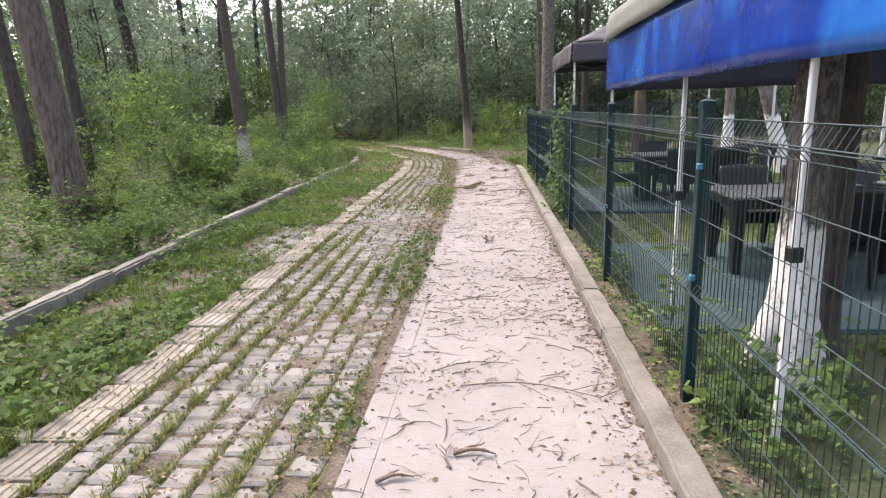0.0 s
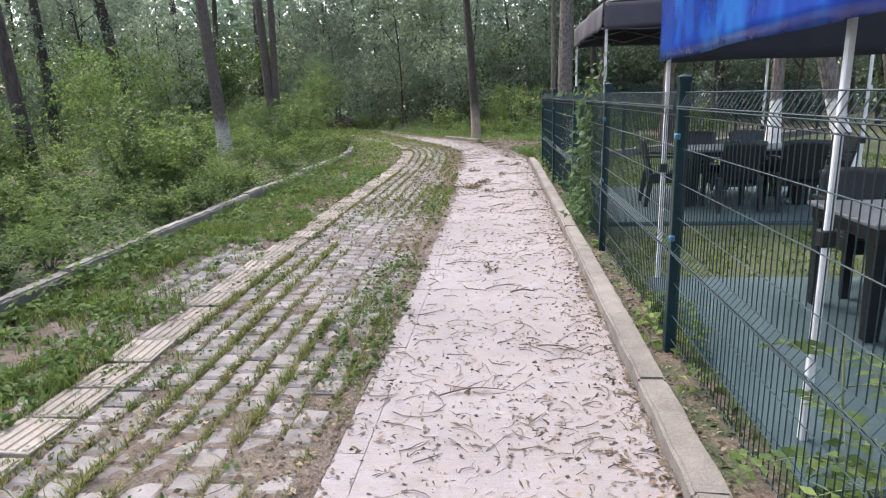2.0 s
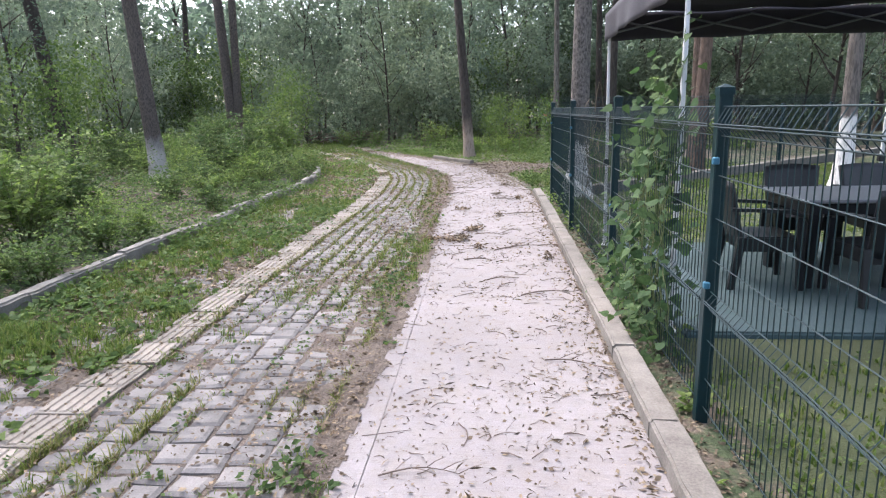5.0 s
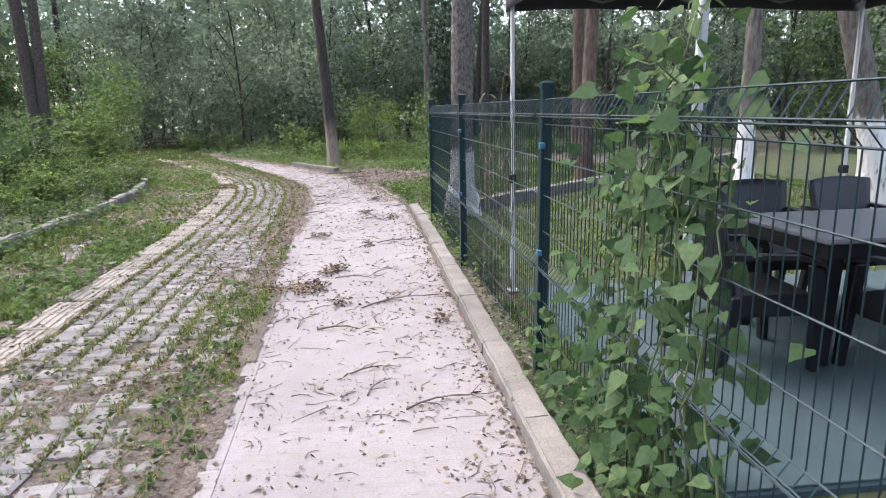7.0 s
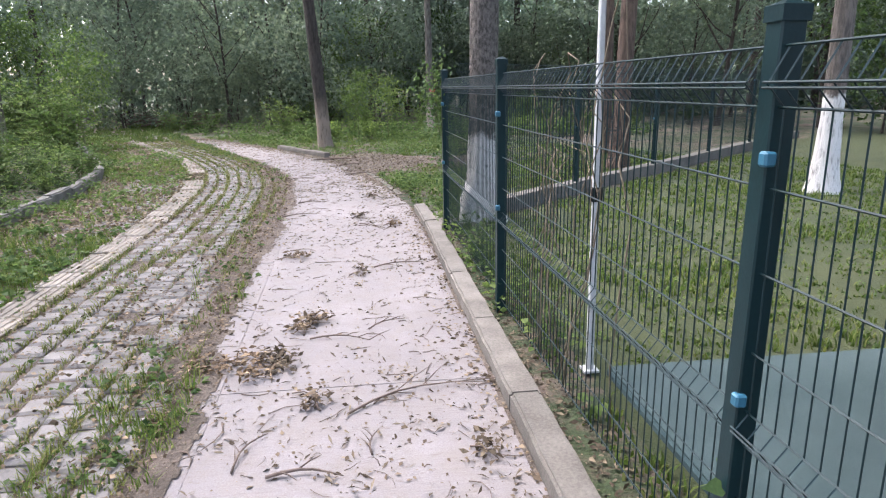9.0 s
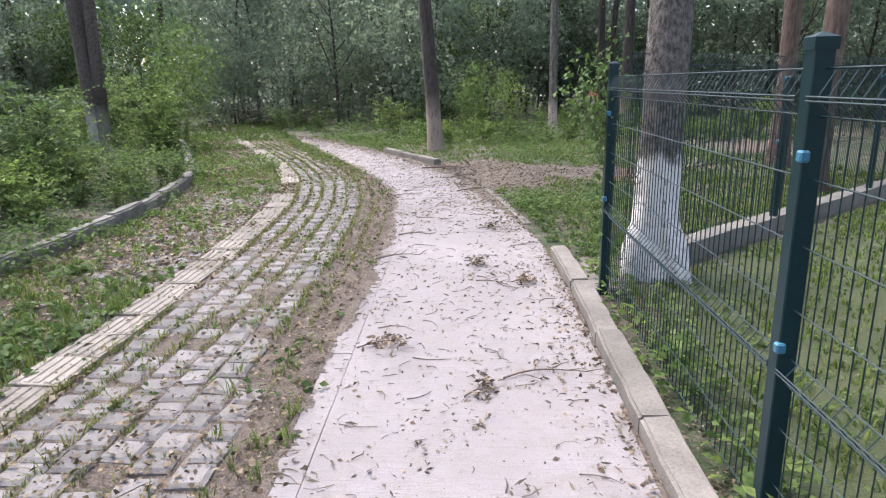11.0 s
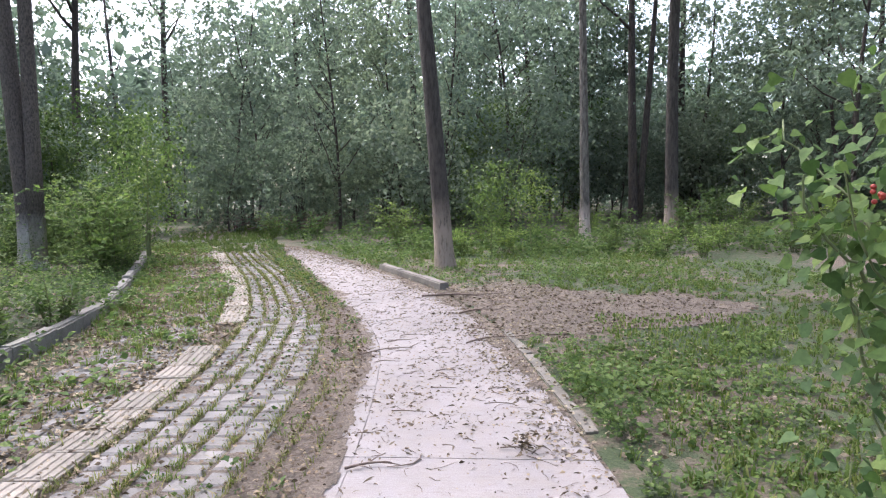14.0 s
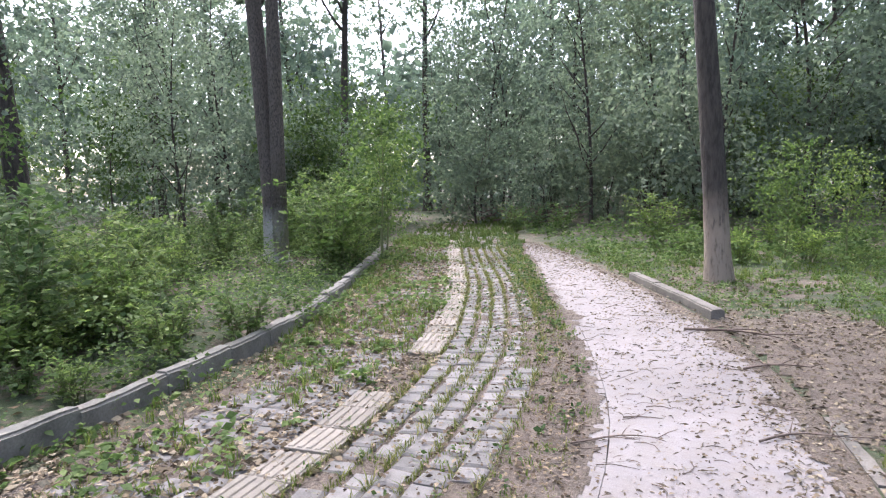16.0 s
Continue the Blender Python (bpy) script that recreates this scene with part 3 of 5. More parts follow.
put(make_tree("tall tree with limewashed foot inside the fence corner", 15, 0.17, BARK_WHITE, LEAF, 21, lean=(0.004, 0), first=0.6, flare=1.4, sides=24, bend=0.1, roots=((215, 0.14), (310, 0.16), (90, 0.15))), 1.36, 16.75)
put(make_tree("thick tree with ridged limewashed foot behind the fence", 14, 0.125, BARK_WHITE, LEAF, 22, lean=(0.025, 0), first=0.6, flare=1.65, sides=24, bend=0.05, roots=((195, 0.22), (255, 0.16), (20, 0.2), (110, 0.2))), 1.75, 3.75)
put(make_tree("dark trunk beside the limewashed tree behind the fence", 14, 0.085, BARK_DARK, LEAF, 23, lean=(0.02, 0), first=0.6, sides=20, bend=0.05), 2.12, 4.1)
put(make_tree("limewashed straight tree on the lawn", 14, 0.145, BARK_PURE, LEAF, 24, first=0.45, flare=1.75, low=4, bend=0.1), 6.2, 17.6)
put(make_tree("limewashed leaning tree on the lawn", 13, 0.17, BARK_PURE, LEAF, 25, lean=(-0.3, 0.05), first=0.45, flare=1.4, low=4), 6.6, 15.0)
put(make_tree("limewashed leaning tree on the lawn", 13, 0.2, BARK_PURE, LEAF, 26, lean=(-0.22, 0), first=0.45, flare=1.6, low=4), 10.0, 19.3)
put(make_tree("reddish-barked tree behind the garden wall", 14, 0.16, BARK_WARM, LEAF, 27, first=0.45, low=3.5), 5.2, 23.2)
put(make_tree("reddish-barked tree behind the garden wall", 14, 0.16, BARK_WARM, LEAF, 28, first=0.45, low=3.5), 4.5, 20.6)

# kinds that make up the wood
tall = [make_tree("tall slender woodland tree with dark bark", 17, 0.2, BARK_DARK, LEAF, 40 + k, lean=(0.03 * (k - 1), 0.02), clumps=64, per=34, spread=1.6, leaf=0.27, limbs=11, first=0.4, low=4.5, sides=8) for k in range(3)]
under = [make_tree("leafy young woodland tree", 8.5 + k, 0.075, BARK_DARK, (LEAF, LEAF_HAZY, LEAF_HAZY, LEAF_HAZY)[k], 50 + k, clumps=80, per=54, spread=1.0, leaf=0.17, limbs=15, first=0.12, low=0.8, bend=0.7, sides=6, flat=0.45, pad=1.2) for k in range(4)]
def make_bush(label, h, reach, stems, leaf, mat, seed, shoots=4, name="bush", category="bush"):
    """Arching stems with side shoots, leaves set along both in two ranks."""
    rnd, rng = random.Random(seed), np.random.default_rng(seed)
    ob = thing(name, label, category)
    v, f, pos, way = [], [], [], []

    def shoot(o, d, L, droop, r, first):
        q = [o + d * L * u - Vector((0, 0, droop * L * u * u)) + 0.05 * L * noise.noise_vector(o * 3 + d * 4 * u) for u in (0, 0.2, 0.4, 0.6, 0.8, 1)]
        tube_lists(v, f, q[::5] if r < 0.0045 else q[::2] + q[5:], [r, r * 0.3] if r < 0.0045 else [r, r * 0.8, r * 0.5, r * 0.2], 3)
        n = max(4, int(L / (leaf * 0.42)))
        for k in range(n):
            u = first + (1 - first) * (k + rnd.random()) / n
            i = min(4, int(u * 5))
            g = q[i].lerp(q[i + 1], u * 5 - i)
            side = (q[i + 1] - q[i]).normalized().cross(Vector((rnd.gauss(0, 0.4), rnd.gauss(0, 0.4), 1))).normalized() * (1 if k % 2 else -1)
            pos.append(tuple(g)), way.append(tuple(side + d * 0.5 + Vector((0, 0, rnd.uniform(-0.35, 0.25)))))
        return q

    for k in range(stems):
        a = 2.4 * k + rnd.uniform(-0.5, 0.5)
        out = reach / h * rnd.uniform(0.2, 1.1)
        L = h * rnd.uniform(0.55, 1.15)
        o = Vector((rnd.gauss(0, 0.12 * reach), rnd.gauss(0, 0.12 * reach), -0.03))
        q = shoot(o, Vector((math.cos(a) * out, math.sin(a) * out, 1.05)).normalized(), L, rnd.uniform(0.05, 0.3), 0.005 + 0.004 * h, 0.22)
        for w in range(shoots):
            b_ = a + rnd.uniform(-1.6, 1.6)
            shoot(q[1 + w % 4].lerp(q[2 + w % 4], rnd.random()), Vector((math.cos(b_), math.sin(b_), rnd.uniform(0.2, 0.9))).normalized(), L * rnd.uniform(0.22, 0.45), 0.25, 0.004, 0.1)
    part("stem", mesh_of("stem", v, f, M_STEM, True), M_STEM, ob)
    part("foliage", leaves_mesh("foliage", np.array(pos), np.array(way), leaf * rng.uniform(0.6, 1.25, len(pos)), 0.27, mat, 0.1, loose=0.4), mat, ob)
    return ob


shrub = [make_bush("leafy green bush in the undergrowth", 1.25 + 0.2 * k, 0.62, 11, 0.095, (LEAF_WEED, LEAF_BRIGHT, LEAF_FRESH, LEAF_WEED)[k], 60 + k, 5) for k in range(4)]
herb_clump = [make_bush("clump of knee-high green weeds in the undergrowth", 0.55 + 0.12 * k, 0.34, 12, 0.06, (LEAF_WEED, LEAF_FRESH, LEAF_BRIGHT)[k], 160 + k, 3, "weed_clump", "weeds") for k in range(3)]
thicket = [make_tree("dense leafy thicket at the edge of the wood", 3.4 + 0.6 * k, 0.03, BARK_DARK, (LEAF, LEAF_HAZY, LEAF_WEED)[k], 70 + k, clumps=95, per=25, spread=0.75, leaf=0.15, limbs=11, first=0.06, low=0.15, bend=0.5, sides=5, category="thicket", name="thicket") for k in range(3)]
put(thicket[0], 0.4, 35.5); put(thicket[1], -2.0, 33.5); put(thicket[2], -13, 36)
put(tall[0], -16, 34); put(tall[1], -4, 46); put(tall[2], 8, 44)
put(under[0], -3.5, 38); put(under[1], 0.2, 37.0); put(under[2], 4, 44.5); put(under[3], -8, 46)
put(shrub[0], -6.2, 14.2); put(shrub[1], -5.6, 12.4); put(shrub[2], -7.8, 16.5); put(shrub[3], -6.9, 20.4)
put(herb_clump[0], -4.6, 15.2); put(herb_clump[1], -4.9, 18.3); put(herb_clump[2], -5.2, 13.3)


def in_clearing(x, y, margin=0.0):
    """True where the path, the garden and their verges lie."""
    if y < 33 and float(KERB_L(y)) - 0.6 - margin < x < float(CONC_R(y)) + 1.0 + margin:
        return True
    if 33 <= y < 46:
        return abs(x - (-9.0 - (y - 33) * 0.75)) < 1.6 + margin
    return x > 0 and y < 27 - margin and x < 14


def open_edge(x, y):
    """False in the open strip before the trees at the edge of the wood."""
    return not (1.2 < x < 8.5 and y < 41)


rw = random.Random(5)
def scatter(src, count, x0, x1, y0, y1, s0, s1, margin=0.0, keep=lambda x, y: True):
    done = 0
    for _ in range(count * 12):
        x, y = rw.uniform(x0, x1), rw.uniform(y0, y1)
        if in_clearing(x, y, margin) or not keep(x, y):
            continue
        place(rw.choice(src), x, y, rw.uniform(0, 360), rw.uniform(s0, s1))
        done += 1
        if done == count:
            break


scatter(tall, 22, -38, 30, 34, 60, 0.75, 1.1, 1.0)
scatter(tall, 12, -40, -14, 4, 34, 0.75, 1.05, 1.0)
scatter(tall, 8, 14, 32, 8, 40, 0.8, 1.1, 1.0)
scatter(under, 32, -32, 24, 33.5, 52, 0.75, 1.25, 1.2, open_edge)
for x, y, r in ((9.6, 33.0, 10), (12.2, 31.0, 80), (14.6, 29.0, 200), (11.0, 36.5, 300), (2.2, 43.5, 120), (4.2, 46.0, 22), (8.2, 42.0, 61), (0.2, 45.5, 95), (12.5, 41.0, 146)):
    place(under[int(r) % 4], x, y, r, 1.1)
scatter(under, 11, -32, -13, 12, 36, 0.6, 1.0, 1.0)
scatter(under, 9, 13, 30, 12, 36, 0.8, 1.2, 1.0)
scatter(thicket, 30, -20, 16, 33, 44, 0.7, 1.2, 0.6, open_edge)
scatter(thicket, 18, -26, -13.5, 10, 36, 0.7, 1.1, 0.6)
scatter(thicket, 16, 12, 26, 12, 34, 0.7, 1.1, 0.6)
def beside_kerb(near, far):
    """True between two distances behind the old kerb, off the two trampled strips that lead to the limewashed trees."""
    def off_strip(x, y, ax, ay, bx, by, wide):
        u = max(0.0, min(1.0, ((x - ax) * (bx - ax) + (y - ay) * (by - ay)) / ((bx - ax) ** 2 + (by - ay) ** 2)))
        return math.hypot(x - ax - u * (bx - ax), y - ay - u * (by - ay)) > wide
    return lambda x, y: near < float(KERB_L(y)) - x < far and off_strip(x, y, -5.5, 22.2, -8.6, 25.8, 0.85) and off_strip(x, y, -5.2, 13.0, -7.5, 18.8, 0.55)


scatter(shrub, 46, -13, -4.4, 11.5, 31, 0.55, 1.05, -0.3, beside_kerb(0.9, 5.5))
scatter(shrub, 16, -11, -4.4, 24.5, 33, 0.7, 1.25, -0.3, beside_kerb(0.5, 2.6))
scatter(shrub, 10, -14, -6.0, 6, 12, 0.4, 0.8, 0.0, beside_kerb(2.6, 8))
scatter(herb_clump, 85, -10, -4.0, 9, 31, 0.6, 1.25, -0.4, beside_kerb(0.25, 3.6))
scatter(herb_clump, 22, -8, -3.6, 3, 10, 0.4, 0.8, -0.4, beside_kerb(0.4, 3.0))
scatter(shrub, 12, -20, -12, 8, 36, 0.8, 1.3, 0.3)
scatter(shrub, 18, -10, 12, 30, 34, 0.5, 0.9, 0.2)

for x, y, r in ((2.6, 41.6, 10), (4.9, 41.2, 70), (7.2, 41.8, 130), (9.4, 40.6, 210), (3.6, 43.6, 260), (6.2, 44.4, 310), (8.6, 44.6, 20)):
    place(thicket[int(r) % 3], x, y, r, 1.15)

# the far wood behind: a belt of foliage with an uneven top
def far_wood(n_clumps, per):
    rng = np.random.default_rng(77)
    a = rng.uniform(radians(-75), radians(75), n_clumps)
    d = rng.uniform(50, 80, n_clumps)
    top = 6.5 + 6 * vnoise(a * 9, d * 0.05, 1.0, 15) + 4.0 * vnoise(a * 30, d * 0.1, 1.0, 16)
    top *= 1 - 0.3 * np.clip((a - 0.12) / 0.08, 0, 1)
    c = np.stack([-4 + d * np.sin(a), d * np.cos(a), top * rng.random(n_clumps) ** 0.9], 1)
    p = np.repeat(c, per, 0) + rng.normal(size=(n_clumps * per, 3)) * np.array([1.0, 1.0, 0.7])
    p[:, 2] = np.maximum(p[:, 2], 0.05)
    q = rng.normal(size=p.shape) + np.array([0, 0, -0.4])
    # the belt takes the pale leaf colour that stands in for haze
    return leaves_mesh("far_wood", p, q, rng.uniform(0.4, 0.9, len(p)), 0.3, LEAF_HAZY)


tagged(new("far_wood", far_wood(3600, 22)), "grey-green far wood with haze in its leaf colour", "forest", kind="stuff")

scatter(thicket, 10, 1, 15, 41, 46, 0.8, 1.1, 0.6)
scatter(herb_clump, 34, -2.2, 9, 27.6, 33, 0.6, 1.2, -0.7)
scatter(herb_clump, 9, 0.2, 1.6, 17.4, 20.6, 0.3, 0.5, -1.6, lambda x, y: 0.35 < x - float(CONC_R(y)) < 1.3)

# ---- fence ----
FOLDS = ((1.51, 0.0), (1.43, -0.045), (1.38, 0.0), (0.645, 0.0), (0.60, -0.034), (0.555, 0.0), (0.03, 0.0))
HORIZ = ((1.51, 0), (1.434, -0.045), (1.422, -0.045), (1.38, 0), (1.2, 0), (1.0, 0), (0.8, 0), (0.645, 0), (0.606, -0.034), (0.594, -0.034), (0.555, 0), (0.4, 0), (0.2, 0), (0.05, 0))
_v, _f = [], []
tube_lists(_v, _f, [(o, 0, z) for z, o in FOLDS], [0.0027] * len(FOLDS), 4)
WIRE = mesh_of("vertical_wire", _v, _f, M_FENCE)


def fence_post(parent, x, y, z, rz, h=1.61):
    bm = boxed(-0.03, 0.03, -0.03, 0.03, -0.1, h, bev=0.004)
    rim = [bm.verts.new((a * 0.034, c * 0.034, z)) for z in (h - 0.03, h + 0.004) for a, c in ((-1, -1), (1, -1), (1, 1), (-1, 1))]
    tip = bm.verts.new((0, 0, h + 0.02))
    for k in range(4):
        bm.faces.new((rim[k], rim[(k + 1) % 4], rim[4 + (k + 1) % 4], rim[4 + k])), bm.faces.new((rim[4 + k], rim[4 + (k + 1) % 4], tip))
    post = part("post", bm, M_FENCE, parent, at=pose(x, y, z, 0, random.uniform(-0.6, 0.6), rz))
    for q in (1.27, 0.68):
        part("clip", boxed(-0.042, -0.012, -0.044, -0.014, q, q + 0.034, bev=0.005), M_CLIP, post, "pale blue plastic clip")
    return post


def fence_panel(parent, x0, y0, x1, y1, z, wires=True):
    """A welded wire panel from one post to the next; its folds lean to the left of its run."""
    L = math.hypot(x1 - x0, y1 - y0)
    rz = math.degrees(math.atan2(-(x1 - x0), y1 - y0))
    rail = lambda q, o: tube_mesh("horizontal_wire", [([(o, 0.03, q), (o, L - 0.03, q)], [0.003] * 2)], M_FENCE, 4, smooth=False)
    pn = part("panel", rail(*HORIZ[0]), M_FENCE, parent, at=pose(x0, y0, z, 0, 0, rz))
    for q, o in HORIZ[1:]:
        part("horizontal_wire", rail(q, o), M_FENCE, pn)
    n = int((L - 0.08) / 0.05)
    if wires:
        for k in range(n + 1):
            part("vertical_wire", WIRE, M_FENCE, pn, at=pose(0.004, 0.04 + k * 0.05, 0))
    else:
        tagged(part("wire_mesh", tube_mesh("wire_mesh", [([(o + 0.004, 0.04 + k * 0.05, q) for q, o in FOLDS], [0.0027] * len(FOLDS)) for k in range(n + 1)], M_FENCE, 3), M_FENCE, pn), kind="stuff")


fence = thing("fence", "dark green welded wire mesh fence with square posts", "fence")
POSTS = (-1.7, 0.8, 3.39, 5.91, 8.51, 11.04, 13.66, 16.25)
for k, y in enumerate(POSTS):
    fence_post(fence, float(FENCE(y)), y, 0.0, 0.6)
    if k:
        y0 = POSTS[k - 1]
        fence_panel(fence, float(FENCE(y0)), y0, float(FENCE(y)), y, 0.02, y0 > 0)

# low wall with a second run of fence, from the corner across the lawn
wall_dir = Vector((0.75, 0.661, 0))
garden_wall = thing("garden_wall", "low grey concrete wall under the rear fence", "wall", (1.05, 16.58, 0), -48.6, kind="structure")
bm = boxed(-0.09, 0.09, 0.3, 14, -0.2, 0.155)
bmesh.ops.subdivide_edges(bm, edges=[e for e in bm.edges if e.calc_length() > 5], cuts=40)
for q in bm.verts:
    q.co += 0.012 * noise.noise_vector(q.co * 3)
part("wall", bm, M_LIME, garden_wall)
fence_b = thing("fence", "dark green wire mesh fence on a low wall", "fence")
for k in range(6):
    q = Vector((0.95, 16.45, 0)) + wall_dir * (0.15 + 2.5 * k)
    if k:
        fence_post(fence_b, q.x, q.y, 0.2 if k else 0.0, -48.6, 1.3)
        fence_panel(fence_b, p0.x, p0.y, q.x, q.y, 0.18, False)
    p0 = q

# ---- tents ----
def tent_leg(parent, x, y, z1, lean=(0, 0), r=0.0175):
    bm = bmesh.new()
    v = [(dx, dy, 0.0) for dx, dy in ((-r, -r), (r, -r), (r, r), (-r, r))]
    w = [(a * 0.8 + lean[0], c * 0.8 + lean[1], z1) for a, c, _ in v]
    lo, hi = [bm.verts.new(q) for q in v], [bm.verts.new(q) for q in w]
    for k in range(4):
        bm.faces.new((lo[k], lo[(k + 1) % 4], hi[(k + 1) % 4], hi[k]))
    bm.faces.new(hi), bm.faces.new(lo[::-1])
    bmesh.ops.bevel(bm, geom=[e for e in bm.edges if abs(e.verts[0].co.z - e.verts[1].co.z) > 1], offset=0.005, segments=1, affect="EDGES")
    leg = part("leg", bm, M_POLE, parent, "white square steel tent leg", at=pose(x, y, 0))
    u = 0.92 / z1
    part("clamp", boxed(-0.032, 0.028, -0.03, 0.03, 0.9, 0.97, bev=0.006), M_BLACK, leg, "black plastic height clamp", at=pose(lean[0] * u, lean[1] * u, 0))
    part("foot", boxed(-0.04, 0.04, -0.04, 0.04, 0.0, 0.012), M_POLE, leg, at=pose(0, 0, 0))
    return leg


def cloth(name, parent, pts_fn, nu, nv, mat, label="", thick=0.004):
    v = [tuple(pts_fn(a / nu, c / nv)) for c in range(nv + 1) for a in range(nu + 1)]
    f = [(c * (nu + 1) + a, c * (nu + 1) + a + 1, (c + 1) * (nu + 1) + a + 1, (c + 1) * (nu + 1) + a) for c in range(nv) for a in range(nu)]
    ob = part(name, mesh_of(name, v, f, mat, True), mat, parent, label)
    so = ob.modifiers.new("thickness", "SOLIDIFY")
    so.thickness = thick
    return ob


def tent(label, x0, x1, y0, y1, zb, zt, peak, m_val, m_roof, val_label, roof_label, sag, legs, ridge=0.0, eave=0.0):
    ob = thing("canopy_tent", label, "tent")
    cx, cy = (x0 + x1) / 2, (y0 + y1) / 2
    ra, rb = (cx, y0 + (y1 - y0) * (0.5 - ridge / 2), peak), (cx, y0 + (y1 - y0) * (0.5 + ridge / 2), peak)
    corners = [(x0, y0), (x1, y0), (x1, y1), (x0, y1)]
    for k in range(4):
        (ax, ay), (bx, by) = corners[k], corners[(k + 1) % 4]
        out = Vector((by - ay, ax - bx, 0)).normalized()
        def val(u, w, ax=ax, ay=ay, bx=bx, by=by, out=out, k=k):
            e = math.sin(math.pi * u)
            wave = 0.02 * math.sin(11 * u + k) * (1 - w) + 0.012 * math.sin(29 * u + 2 * k) * (1 - w)
            q = Vector((ax + (bx - ax) * u, ay + (by - ay) * u, zb + sag * e * (0.3 + 0.7 * math.sin(7 * u + k) ** 2) + (zt - zb - sag * e * 0.3) * w))
            return q + out * (wave + 0.012)
        if eave and k == 2:
            cloth("lining", ob, lambda u, w, val=val, out=out: val(u, w) - out * 0.02 - Vector((0, 0, 0.012)), 48, 6, M_LINING, "dull grey back of the banner")
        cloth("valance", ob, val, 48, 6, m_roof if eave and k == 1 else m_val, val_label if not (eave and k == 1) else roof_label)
        ea = ra if k in (0, 3) else rb
        eb = ra if k in (0, 1) else rb
        def roof(u, w, ax=ax, ay=ay, bx=bx, by=by, ea=ea, eb=eb):
            a = Vector((ax + (bx - ax) * u, ay + (by - ay) * u, zt + eave + 0.005))
            c = Vector(ea) * (1 - u) + Vector(eb) * u
            q = a.lerp(c, w)
            q.z -= 0.05 * math.sin(math.pi * w) * (0.4 + 0.6 * math.sin(math.pi * u)) - 0.015 * math.sin(17 * u + 5 * w)
            return q
        cloth("roof_panel", ob, roof, 20, 10, m_roof, roof_label)
        if eave:
            def band_(u, w, ax=ax, ay=ay, bx=bx, by=by, out=out, k=k):
                return Vector((ax + (bx - ax) * u, ay + (by - ay) * u, zt - 0.03 + (eave + 0.03) * w)) + out * (0.055 * (1 - w) + 0.012 * math.sin(23 * u + k) * (1 - w))
            cloth("eave", ob, band_, 36, 3, m_roof, "dull grey cloth eave")
        # scissor struts under the edge
        for s in range(4 if not eave else 0):
            for za, zc in ((zb + 0.06, zt - 0.05), (zt - 0.05, zb + 0.06)):
                u0, u1 = s / 4, (s + 1) / 4
                ins = -out * 0.05
                part("strut", tube_mesh("strut", [([Vector((ax + (bx - ax) * u0, ay + (by - ay) * u0, za)) + ins, Vector((ax + (bx - ax) * u1, ay + (by - ay) * u1, zc)) + ins], [0.011] * 2)], M_STRUT, 4, smooth=False), M_STRUT, ob, "thin steel scissor strut")
    for x, y, lx, ly in legs:
        tent_leg(ob, x, y, zt - 0.03, (lx, ly))
    return ob


tent("dark charcoal pop-up canopy tent with white legs", 1.16, 4.12, 9.72, 12.75, 2.22, 2.5, 3.25, M_DARKTENT, M_DARKTENT, "charcoal cloth valance", "charcoal cloth roof", 0.03,
     [(1.2, 9.78, 0, 0), (1.2, 12.65, -0.02, 0), (4.06, 9.78, 0, 0), (4.06, 12.65, 0, 0)])
tent("grey canopy tent with a glossy blue banner valance", 1.28, 4.3, 1.3, 7.46, 1.76, 2.31, 3.4, M_BLUE, M_GREYTENT, "glossy blue banner valance with painted glare patches", "dull grey cloth roof", 0.02,
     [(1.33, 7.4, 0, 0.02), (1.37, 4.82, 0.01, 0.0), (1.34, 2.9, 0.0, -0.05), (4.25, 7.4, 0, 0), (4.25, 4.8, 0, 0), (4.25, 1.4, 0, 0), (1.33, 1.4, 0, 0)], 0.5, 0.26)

# ---- decks with carpet ----
def deck(name, x0, x1, y0, y1, top, mat, label):
    ob = thing(name, label, "deck")
    part("frame", boxed(x0, x1, y0, y1, -0.1, top - 0.012, bev=0.01), M_CARPET, ob, "dark carpet edge")
    part("carpet", boxed(x0 + 0.01, x1 - 0.01, y0 + 0.01, y1 - 0.01, top - 0.012, top, bev=0.003), mat, ob, "green-grey carpet")
    return ob


deck("deck", 1.24, 5.3, 4.44, 7.42, 0.02, M_CARPET, "low deck with worn green-grey carpet under the blue tent")
deck("deck", 1.28, 5.2, 9.68, 12.62, 0.035, M_CARPET2, "low deck with green-grey carpet under the charcoal tent")

